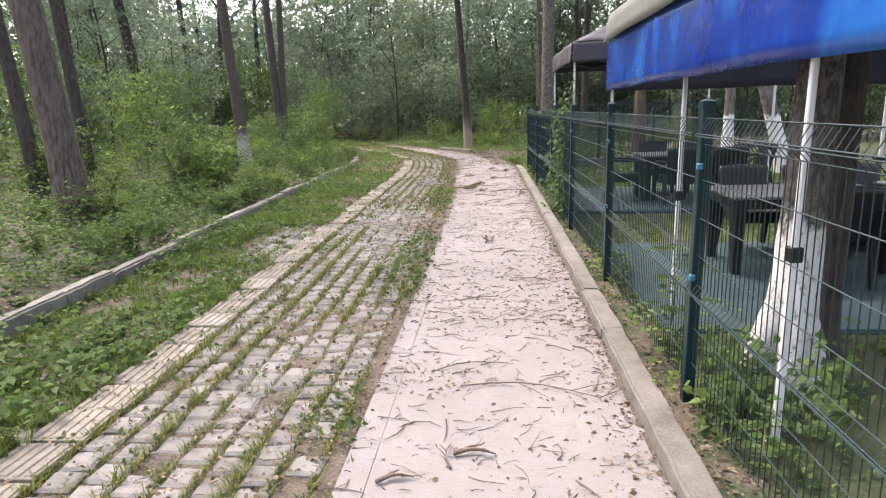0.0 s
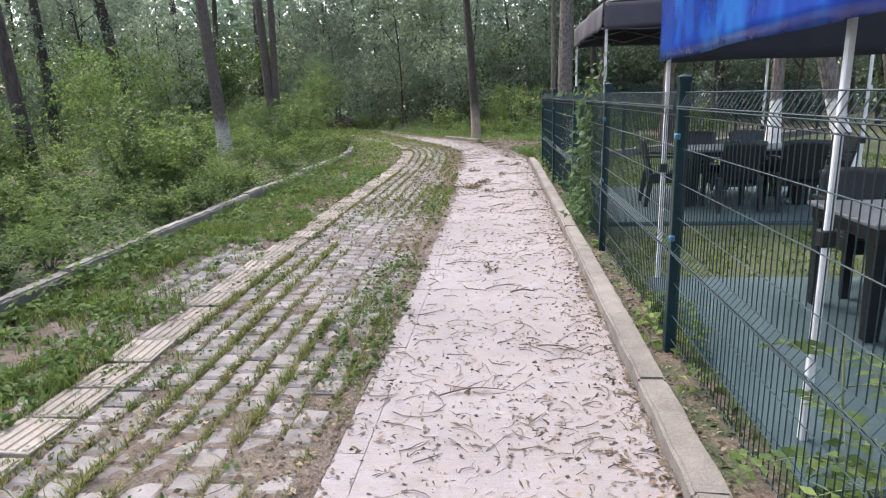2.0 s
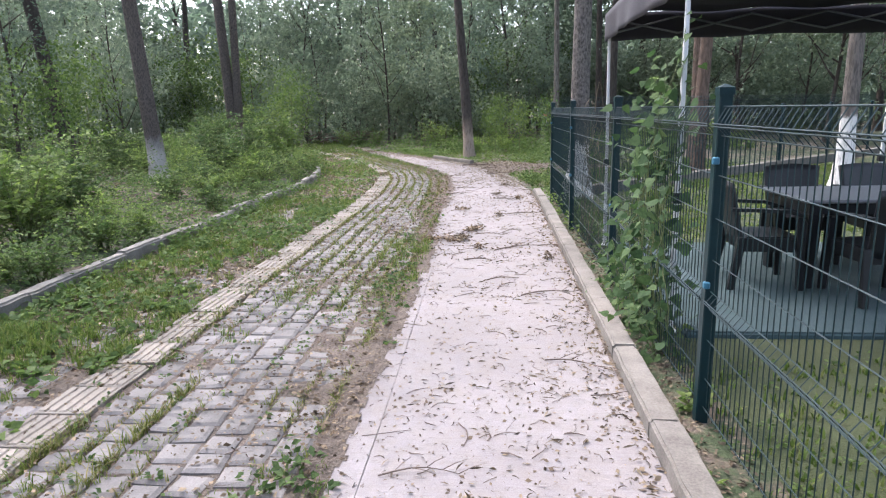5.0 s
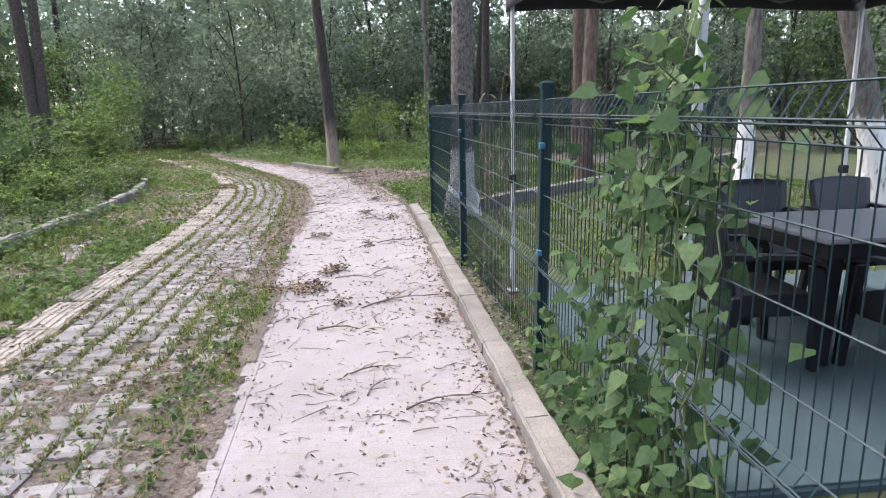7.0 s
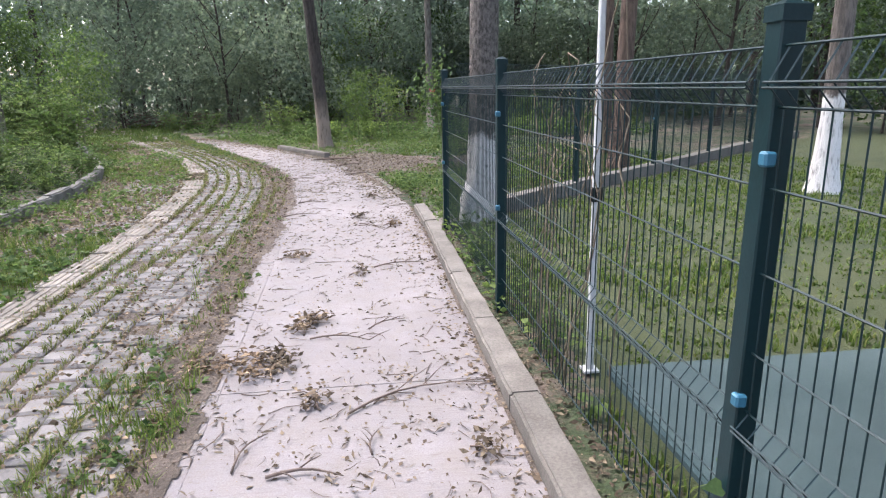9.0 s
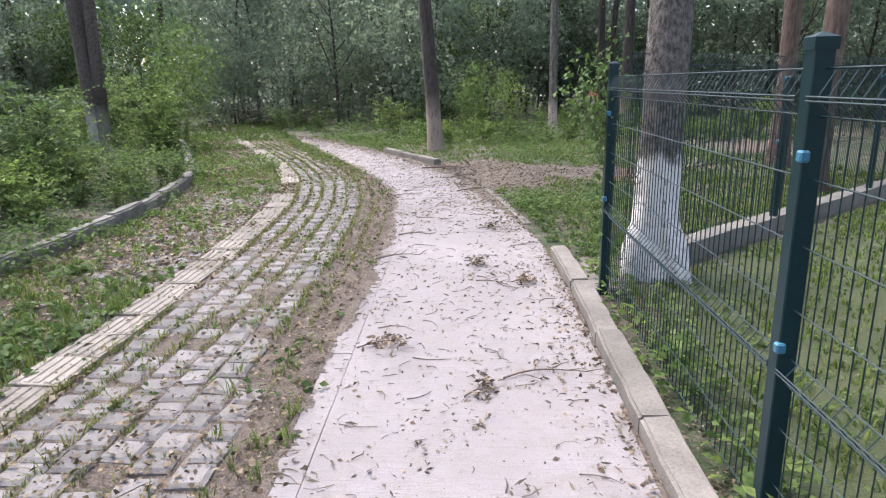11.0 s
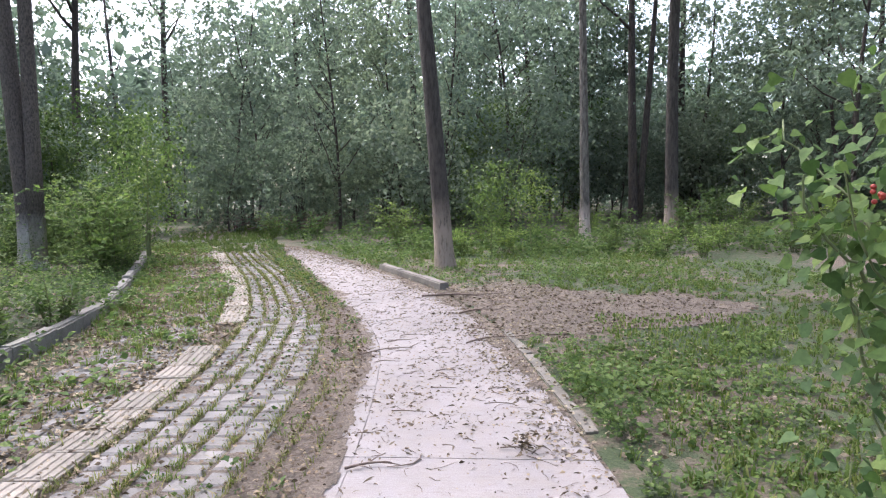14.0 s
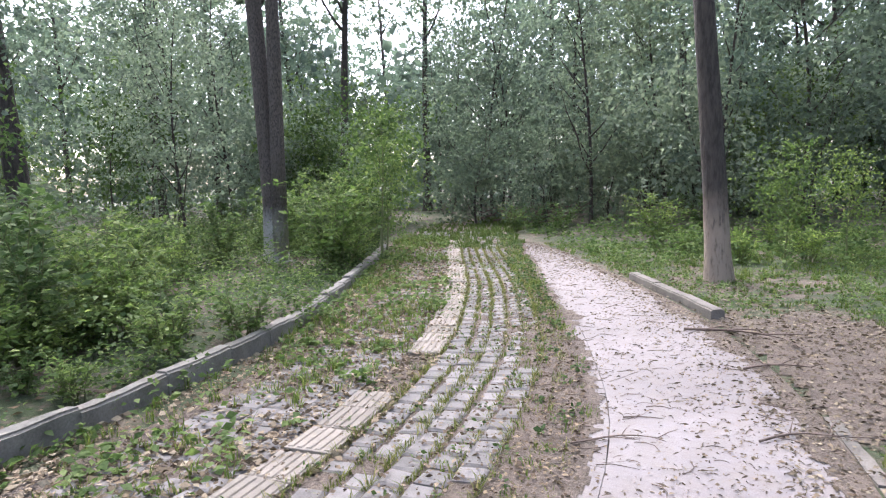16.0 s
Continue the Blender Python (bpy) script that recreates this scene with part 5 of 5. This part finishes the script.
herbs("fence_weeds", "green weeds at the foot of the fence", 420, 0.85, 1.4, 1.5, 17, w_foot, 0.05, 0.22, 0.035, 0.08, LEAF_FRESH, 9)


# ---- litter on the ground ----
def litter(name, label, n, x0, x1, y0, y1, weight, s0, s1, z, mat=None, width=0.22):
    x, y = sprinkle(n, x0, x1, y0, y1, weight)
    a = RNG.uniform(0, 6.283, len(x))
    pos = np.stack([x, y, (ground_z(x, y) + 0.01 if z is None else np.full(len(x), z)) + RNG.uniform(0, 0.006, len(x))], 1)
    d = np.stack([np.cos(a), np.sin(a), RNG.normal(0, 0.12, len(a))], 1)
    return tagged(new(name, leaves_mesh(name, pos, d, s0 + (s1 - s0) * RNG.random(len(pos)) ** 2, width, mat or LITTER, 0.1)), label, "leaf litter", kind="stuff")


def w_slab(x, y):
    inside = (x > CONC_L(y) - 0.05) & (x < CONC_R(y))
    edge = 1.5 * np.exp(-((CONC_R(y) - x) / 0.14)) + 0.5 * np.exp(-((x - CONC_L(y)) / 0.12)) * (y > 8) + 1.8 * np.exp(-((CONC_R(y) - x) / 0.5)) * step(y, 18.3, 20)
    return inside * (y < PATH_END) * np.clip(0.05 + 0.25 * step(tri_noise(x, y, 100), 0.46, 0.66) + 0.7 * step(0.55 * vnoise(x, y, 3.2, 106) + 0.45 * vnoise(x, y, 8.5, 107), 0.6, 0.74) + edge * (0.4 + 0.6 * vnoise(x, y, 1.3, 5)), 0, 1)


def w_soil(x, y):
    d = CONC_L(y) - x
    return (x > KERB_L(y)) * (d > 0) * (0.25 + 0.8 * np.exp(-((d - 0.18) / 0.22) ** 2) * (0.35 + 0.65 * step(y, 9, 13)) + 0.5 * step(tri_noise(x, y, 110), 0.5, 0.7))


def w_gap(x, y):
    return (x > CONC_R(y) + 0.14) * (x < FENCE(y) + 0.12) * 0.9


litter("leaf_litter", "dry brown leaf scraps on the concrete", 40000, CONC_L, CONC_R, 1, 31, w_slab, 0.006, 0.036, 0.002, width=0.3)
litter("leaf_litter", "narrow dry leaf shreds on the concrete", 15000, CONC_L, CONC_R, 1, 31, w_slab, 0.02, 0.075, 0.003, width=0.09)
litter("leaf_litter", "dry brown leaf scraps on the paving blocks", 130000, off(STRIP, -1.5), CONC_L, 1, 32, w_soil, 0.010, 0.045, 0.008, width=0.3)
litter("leaf_litter", "dry brown leaves between kerb and fence", 5000, off(CONC_R, 0.14), off(FENCE, 0.12), 0.5, 17.4, w_gap, 0.02, 0.05, -0.012)
litter("leaf_litter", "dry brown leaves on bare soil", 26000, CONC_R, off(CONC_R, 4.5), 17.5, 28, lambda x, y: (y > 16.8 + np.maximum(0, x - 0.9) * 0.88) * (0.12 + 0.8 * bare_soil(x, y)), 0.018, 0.06, -0.008, width=0.28)

litter("leaf_litter", "dry brown leaves on the woodland floor", 16000, off(KERB_L, -7), off(KERB_L, -0.12), 3, 31, lambda x, y: 1.0 - 0.8 * step(tri_noise(x, y, 60), 0.4, 0.5), 0.03, 0.09, None, width=0.3)
litter("leaf_litter", "brown leaf scraps gathered along the kerb", 5000, off(CONC_R, -0.3), CONC_R, 1, 17.4, lambda x, y: np.exp(-((CONC_R(y) - x) / 0.09)) * (0.4 + 0.6 * vnoise(x, y, 1.7, 181)), 0.015, 0.05, 0.004, width=0.3)
litter("leaf_litter", "pale dry leaves over the verge of the curve", 30000, KERB_L, off(STRIP, 0.2), 9, 31, lambda x, y: 0.3 + 0.7 * step(tri_noise(x, y, 141), 0.3, 0.5), 0.025, 0.08, 0.0, LITTER_PALE, 0.3)
litter("leaf_litter", "pale dry leaves beside the curving footpath", 9000, off(CONC_R, -0.35), off(CONC_R, 1.6), 18.2, 28, lambda x, y: 0.2 + 0.8 * step(tri_noise(x, y, 151), 0.4, 0.6), 0.012, 0.05, 0.006, LITTER_PALE, 0.3)

tv, tf = [], []
for _ in range(2400):
    y = random.uniform(1.0, 30) if random.random() < 0.8 else random.uniform(1.6, 6.5)
    x0, x1 = float(CONC_L(y)), float(CONC_R(y))
    x = x0 + (x1 - x0) * (random.random() if random.random() < 0.75 else random.uniform(-0.5, 0))
    L, a = random.choice((0.025, 0.03, 0.04, 0.05, 0.06, 0.08, 0.1, 0.14, 0.19)) * random.uniform(0.7, 1.3), random.gauss(0, 0.9)
    r, k = random.uniform(0.0015, 0.0045) * (0.6 + 2 * L), random.uniform(-1.0, 1.0)
    pts = [(x + L * u * math.cos(a + k * u), y + L * u * math.sin(a + k * u), 0.002 + r + 0.01 * math.sin(3.1 * u) * random.random()) for u in (0, 0.35, 0.7, 1)]
    tube_lists(tv, tf, pts, [r, r * 0.9, r * 0.75, r * 0.4], 4)
tagged(new("twigs", mesh_of("twigs", tv, tf, M_TWIG)), "small dry brown twigs strewn over the footpath", "twigs", kind="stuff")


def dry_branch(x, y, rz, L, label, leaves=0, r=0.008):
    """A fallen branch with side twigs, with or without its withered leaves."""
    ob = thing("dry_branch", label, "branch", (x, y, 0.004), rz)
    rnd = random.Random(int(1000 * (x + 7 * y)))
    main = [Vector((L * u, 0.08 * L * math.sin(4 * u + x), r + 0.012 * math.sin(3.1 * u))) for u in (0, 0.2, 0.4, 0.6, 0.8, 1)]
    runs = [(main, [r, r, r * 0.85, r * 0.7, r * 0.5, r * 0.3])]
    tips = []
    for k in range(5 if L > 0.3 else 3):
        o = main[1 + k % 5]
        a, q = rnd.choice((-1, 1)) * rnd.uniform(0.4, 1.0), L * rnd.uniform(0.2, 0.45)
        e = o + Vector((math.cos(a) * q, math.sin(a) * q, rnd.uniform(0.0, 0.03)))
        runs.append(([o, o.lerp(e, 0.5) + Vector((0, 0, 0.006)), e], [r * 0.5, r * 0.4, r * 0.2]))
        tips += [e, o.lerp(e, 0.6)]
    part("stem", tube_mesh("stem", runs, M_TWIG, 5), M_TWIG, ob)
    if leaves:
        c = np.array([tuple(q) for q in tips])
        p = c[RNG.integers(0, len(c), leaves)] + RNG.normal(size=(leaves, 3)) * np.array([0.05, 0.05, 0.015]) * (0.5 + L)
        p[:, 2] = np.abs(p[:, 2]) + 0.004
        part("withered_leaves", leaves_mesh("withered_leaves", p, RNG.normal(size=(leaves, 3)) * np.array([1, 1, 0.3]), RNG.uniform(0.025, 0.055, leaves), 0.22, LITTER), LITTER, ob)
    return ob


LEAFY, BARE = "fallen branch with withered brown leaves on concrete", "bare fallen branch lying on the footpath"
for x, y, rz, L, n in ((-0.48, 13.45, 20, 0.3, 170), (-0.95, 13.1, -30, 0.42, 230), (-0.5, 12.84, 60, 0.25, 150), (-0.18, 12.4, 100, 0.16, 60), (-0.13, 16.91, 40, 0.18, 70), (0.22, 16.45, 10, 0.2, 60),
                       (-0.04, 18.33, -20, 0.22, 60), (-0.1, 7.55, 60, 0.16, 40), (-0.75, 15.2, 15, 0.3, 90), (0.46, 12.0, -40, 0.14, 40), (-0.1, 14.6, 30, 0.2, 50)):
    dry_branch(x, y, rz, L, LEAFY, n, 0.005)
for x, y, rz, L, r in ((-0.3, 13.3, -10, 0.36, 0.006), (0.05, 13.4, 35, 0.3, 0.005), (-0.5, 11.95, 70, 0.3, 0.005), (-0.05, 12.35, 25, 0.7, 0.006), (-0.35, 11.9, -5, 0.3, 0.008), (0.06, 12.0, 85, 0.2, 0.005),
                       (-0.95, 17.15, 15, 0.4, 0.007), (-0.85, 18.05, 5, 0.3, 0.008), (-0.05, 16.5, -30, 0.35, 0.005), (-0.35, 20.7, 30, 0.5, 0.008), (0.1, 7.0, 10, 0.2, 0.009), (-0.1, 7.1, 20, 0.3, 0.005),
                       (-0.5, 7.9, 5, 0.35, 0.004), (-0.53, 2.48, 15, 0.17, 0.011), (-0.2, 2.72, 3, 0.2, 0.013), (-0.21, 2.6, 95, 0.22, 0.006), (-0.4, 3.7, 20, 0.45, 0.004), (-0.2, 3.5, -8, 0.8, 0.005),
                       (0.2, 10.6, 20, 0.45, 0.006), (-0.1, 11.1, 15, 0.3, 0.006), (0.0, 10.8, 60, 0.25, 0.005), (-1.05, 23.3, -12, 0.85, 0.014), (-0.5, 22.1, 25, 0.5, 0.01), (-1.3, 20.3, 25, 0.5, 0.006), (0.3, 9.2, -15, 0.4, 0.005),
                       (-0.3, 5.2, 12, 0.4, 0.005), (0.25, 5.9, -20, 0.35, 0.005), (0.1, 14.8, 15, 0.45, 0.006)):
    dry_branch(x, y, rz, L, BARE, 0, r)

pile = thing("branch_pile", "heap of cut grey branches beside the far path", "branches", (-8.6, 37.6, 0))
prnd = random.Random(3)
for k in range(26):
    a, L = prnd.uniform(-0.6, 0.9), prnd.uniform(0.9, 2.4)
    o = Vector((prnd.uniform(-1.4, 1.4), prnd.uniform(-0.7, 0.7), prnd.uniform(0.0, 0.35)))
    pts = [o + Vector((math.cos(a) * L * u, math.sin(a) * L * u, 0.35 * L * u * prnd.uniform(0.2, 0.8) + 0.05 * math.sin(6 * u))) for u in (0, 0.35, 0.7, 1)]
    part("branch", tube_mesh("branch", [(pts, [0.03, 0.025, 0.016, 0.006])], M_TWIG, 5), M_TWIG, pile)


# ---- climbers and seedlings ----
def climber(label, stems, leaves, s0, s1, mat, spread=0.07, seed=1, at=(0, 0, 0)):
    """Winding stems through given points, with broad leaves hanging from them."""
    ob = thing("climbing_vine", label, "vine", at)
    rng = np.random.default_rng(seed)
    runs, pts = [], []
    for st in stems:
        q = [Vector(st[0])]
        for a, c in zip(st[:-1], st[1:]):
            for u in (0.25, 0.5, 0.75, 1.0):
                q.append(Vector(a).lerp(Vector(c), u) + 0.05 * noise.noise_vector(Vector(a) * 3 + Vector((u * 5, seed, 0))))
        runs.append((q, [0.006 * (1 - 0.7 * k / len(q)) for k in range(len(q))]))
        pts += [tuple(w) for w in q[1:]]
    part("stem", tube_mesh("stem", runs, M_STEM, 5), M_STEM, ob)
    c = np.array(pts)
    i = rng.integers(0, len(c), leaves)
    p = c[i] + rng.normal(size=(leaves, 3)) * spread
    p[:, 2] = np.maximum(p[:, 2], 0.03)
    d = rng.normal(size=(leaves, 3)) * np.array([1, 1, 0.6]) + np.array([-0.4, -0.2, -0.5])
    part("leaves", leaves_mesh("leaves", p, d, rng.uniform(s0, s1, leaves), 0.42, mat, 0.1, HEART, (-1.0, -0.4, 0.8), 0.45), mat, ob)
    return ob


vine_stems = []
for k in range(14):
    y0, z1 = 9.25 + 0.06 * k, 0.75 + 0.9 * vnoise(0.9 * k, 1.0, 0.7, 4) + (0.5 if 3 < k < 11 else 0)
    x = float(FENCE(y0))
    vine_stems.append([(x + 0.04, y0, 0), (x - 0.03, y0 + random.uniform(-0.12, 0.12), 0.45), (x - 0.04, y0 + random.uniform(-0.2, 0.2), z1 * 0.7), (x + random.uniform(-0.08, 0.12), y0 + random.uniform(-0.25, 0.25), z1)])
climber("broad-leaved green vine climbing the wire fence", vine_stems, 620, 0.035, 0.095, LEAF_VINE, 0.085, 3)
climber("green vine twining up the white tent leg", [[(1.14, 9.7, 0.9), (1.17, 9.75, 1.4), (1.2, 9.78, 1.75), (1.16, 9.74, 2.02)], [(1.1, 9.6, 1.2), (0.98, 9.5, 1.5), (0.86, 9.35, 1.62)], [(1.12, 9.7, 1.3), (1.18, 9.95, 1.6), (1.1, 10.2, 1.7)]], 95, 0.04, 0.09, LEAF_VINE, 0.07, 13)
climber("fresh weeds at the foot of the fence beside the kerb", [[(1.0, 9.3 + 0.22 * k, 0), (0.96, 9.35 + 0.22 * k, 0.18), (0.93, 9.4 + 0.22 * k, 0.3 + 0.1 * (k % 3))] for k in range(8)], 330, 0.035, 0.07, LEAF_VINE, 0.08, 5)
climber("large-leaved vine with orange tips at the fence corner", [[(0.98, 16.5, 0), (0.95, 16.52, 0.5), (0.9, 16.52, 1.0), (0.8, 16.55, 1.3)], [(0.98, 16.5, 0.3), (0.95, 16.5, 0.9), (0.95, 16.55, 1.35), (1.0, 16.6, 1.6)],
        [(0.92, 16.5, 0.9), (0.82, 16.52, 1.15), (0.72, 16.55, 1.4)], [(0.96, 16.5, 0.2), (0.9, 16.5, 0.5), (0.85, 16.52, 0.75)]], 230, 0.022, 0.055, LEAF_VINE, 0.06, 7)
climber("dense vine foliage about the top of the corner post", [[(0.9, 16.28, 0.4), (0.86, 16.3, 0.85), (0.8, 16.32, 1.2), (0.7, 16.36, 1.5)], [(0.88, 16.3, 0.9), (0.84, 16.32, 1.3), (0.8, 16.34, 1.6), (0.86, 16.36, 1.72)], [(0.84, 16.32, 1.1), (0.72, 16.36, 1.3), (0.62, 16.4, 1.48)], [(0.86, 16.3, 1.2), (0.78, 16.5, 1.45), (0.7, 16.7, 1.6)]], 420, 0.022, 0.052, LEAF_VINE_FRESH, 0.06, 17)
berries = thing("berry_cluster", "small cluster of red berries on the vine", "berries", (0.76, 16.3, 1.42))
for k in range(10):
    bm = bmesh.new()
    bmesh.ops.create_icosphere(bm, subdivisions=2, radius=0.006)
    part("berry", bm, M_RED, berries, at=pose(random.uniform(-0.03, 0.03), random.uniform(-0.02, 0.02), random.uniform(-0.02, 0.02)))

dry = thing("dry_vine", "dead straw-coloured vine stems on the fence", "vine", (1.05, 12.6, 0))
drnd = random.Random(9)
for k in range(11):
    y0, a = drnd.uniform(-0.45, 0.6), drnd.uniform(-0.4, 0.4)
    top = drnd.uniform(1.0, 1.75)
    pts = [Vector((-0.04 + drnd.uniform(-0.05, 0.05), y0 + a * u + 0.25 * math.sin(3 * u + k), 0.05 + top * math.sin(1.9 * u) - 0.35 * max(0, u - 0.8))) for u in np.linspace(0, 1.15, 10)]
    part("stem", tube_mesh("stem", [(pts, [0.0045 - 0.0003 * q for q in range(10)])], M_STRAW, 5), M_STRAW, dry)


def seedling(x, y, h, fronds, label, z=0.0, L=0.34, mat=None):
    """A young tree-of-heaven: a stem with feathered leaves."""
    ob = thing("seedling", label, "plant", (x, y, z))
    rnd = random.Random(int(100 * (x + y)))
    runs, pos, d, s = [([(0, 0, 0), (0.02, 0, h * 0.5), (0.0, 0.02, h)], [0.007, 0.006, 0.003])], [], [], []
    for k in range(fronds):
        a = 2.4 * k + rnd.random()
        o = Vector((0.01, 0.01, h * (0.25 + 0.75 * k / fronds)))
        way = Vector((math.cos(a), math.sin(a), 0.35))
        q = [o + way * L * u - Vector((0, 0, 0.5 * L * u * u)) for u in np.linspace(0, 1, 9)]
        part("leafstalk", tube_mesh("leafstalk", [(q, [0.003 - 0.0002 * w for w in range(9)])], M_STEM, 5), M_STEM, ob)
        side = Vector((-math.sin(a), math.cos(a), 0))
        for w in range(2, 9):
            for g in (-1, 1):
                pos.append(tuple(q[w])), d.append(tuple(side * g + way * 0.35 - Vector((0, 0, 0.15)))), s.append(0.085 * (1.1 - 0.06 * w))
    part("stem", tube_mesh("stem", runs, M_STEM, 5), M_STEM, ob)
    part("leaves", leaves_mesh("leaves", np.array(pos), np.array(d), np.array(s), 0.24, mat or LEAF_FRESH, 0.05), mat or LEAF_FRESH, ob)
    return ob


climber("fresh green weeds round the limewashed tree foot", [[(1.15 + 0.09 * k, 2.95 + 0.17 * (k % 5), 0), (1.17 + 0.09 * k, 3.0 + 0.17 * (k % 5), 0.12), (1.13 + 0.09 * k, 3.05 + 0.17 * (k % 5), 0.2 + 0.05 * (k % 3))] for k in range(9)], 380, 0.03, 0.075, LEAF_FRESH, 0.08, 11)
seedling(1.2, 4.25, 0.75, 8, "feather-leaved seedling behind the wire fence")
seedling(1.22, 4.0, 0.4, 6, "feather-leaved seedling behind the wire fence")
for x, y, h in ((1.25, 3.1, 0.25), (1.35, 3.3, 0.3), (1.45, 2.9, 0.22), (1.3, 3.6, 0.3), (1.5, 3.25, 0.2), (1.2, 2.7, 0.2)):
    seedling(x, y, h, 6, "young green weed at the foot of the tree", 0, 0.22, LEAF_WEED)

sapling = make_tree("bright green young maple in the undergrowth", 3.1, 0.03, M_STEM, LEAF_FRESH, 91, clumps=46, per=26, spread=0.42, leaf=0.12, limbs=9, first=0.3, low=0.7, bend=0.2, sides=6, category="sapling", name="sapling")
put(sapling, -12.2, 22.6, 0, 1.0)
for x, y, s in ((-11.5, 15.0, 0.9), (-9.6, 16.6, 0.75), (-8.0, 14.2, 0.7), (-10.2, 20.6, 0.8), (-7.3, 27.5, 0.85), (-7.9, 28.6, 0.7), (-13.5, 18.5, 1.0), (-0.2, 28.4, 0.55), (0.7, 29.0, 0.5)):
    place(sapling, x, y, 137 * x, s)

bm = boxed(0.82, 1.04, 16.3, 17.15, -0.06, 0.012, bev=0.008)
bmesh.ops.subdivide_edges(bm, edges=list(bm.edges), cuts=2)
for q in bm.verts:
    q.co += 0.01 * noise.noise_vector(q.co * 6)
tagged(new("concrete_footing", bm_mesh("concrete_footing", bm, M_KERB)), "rough pale concrete footing at the fence corner", "footing")
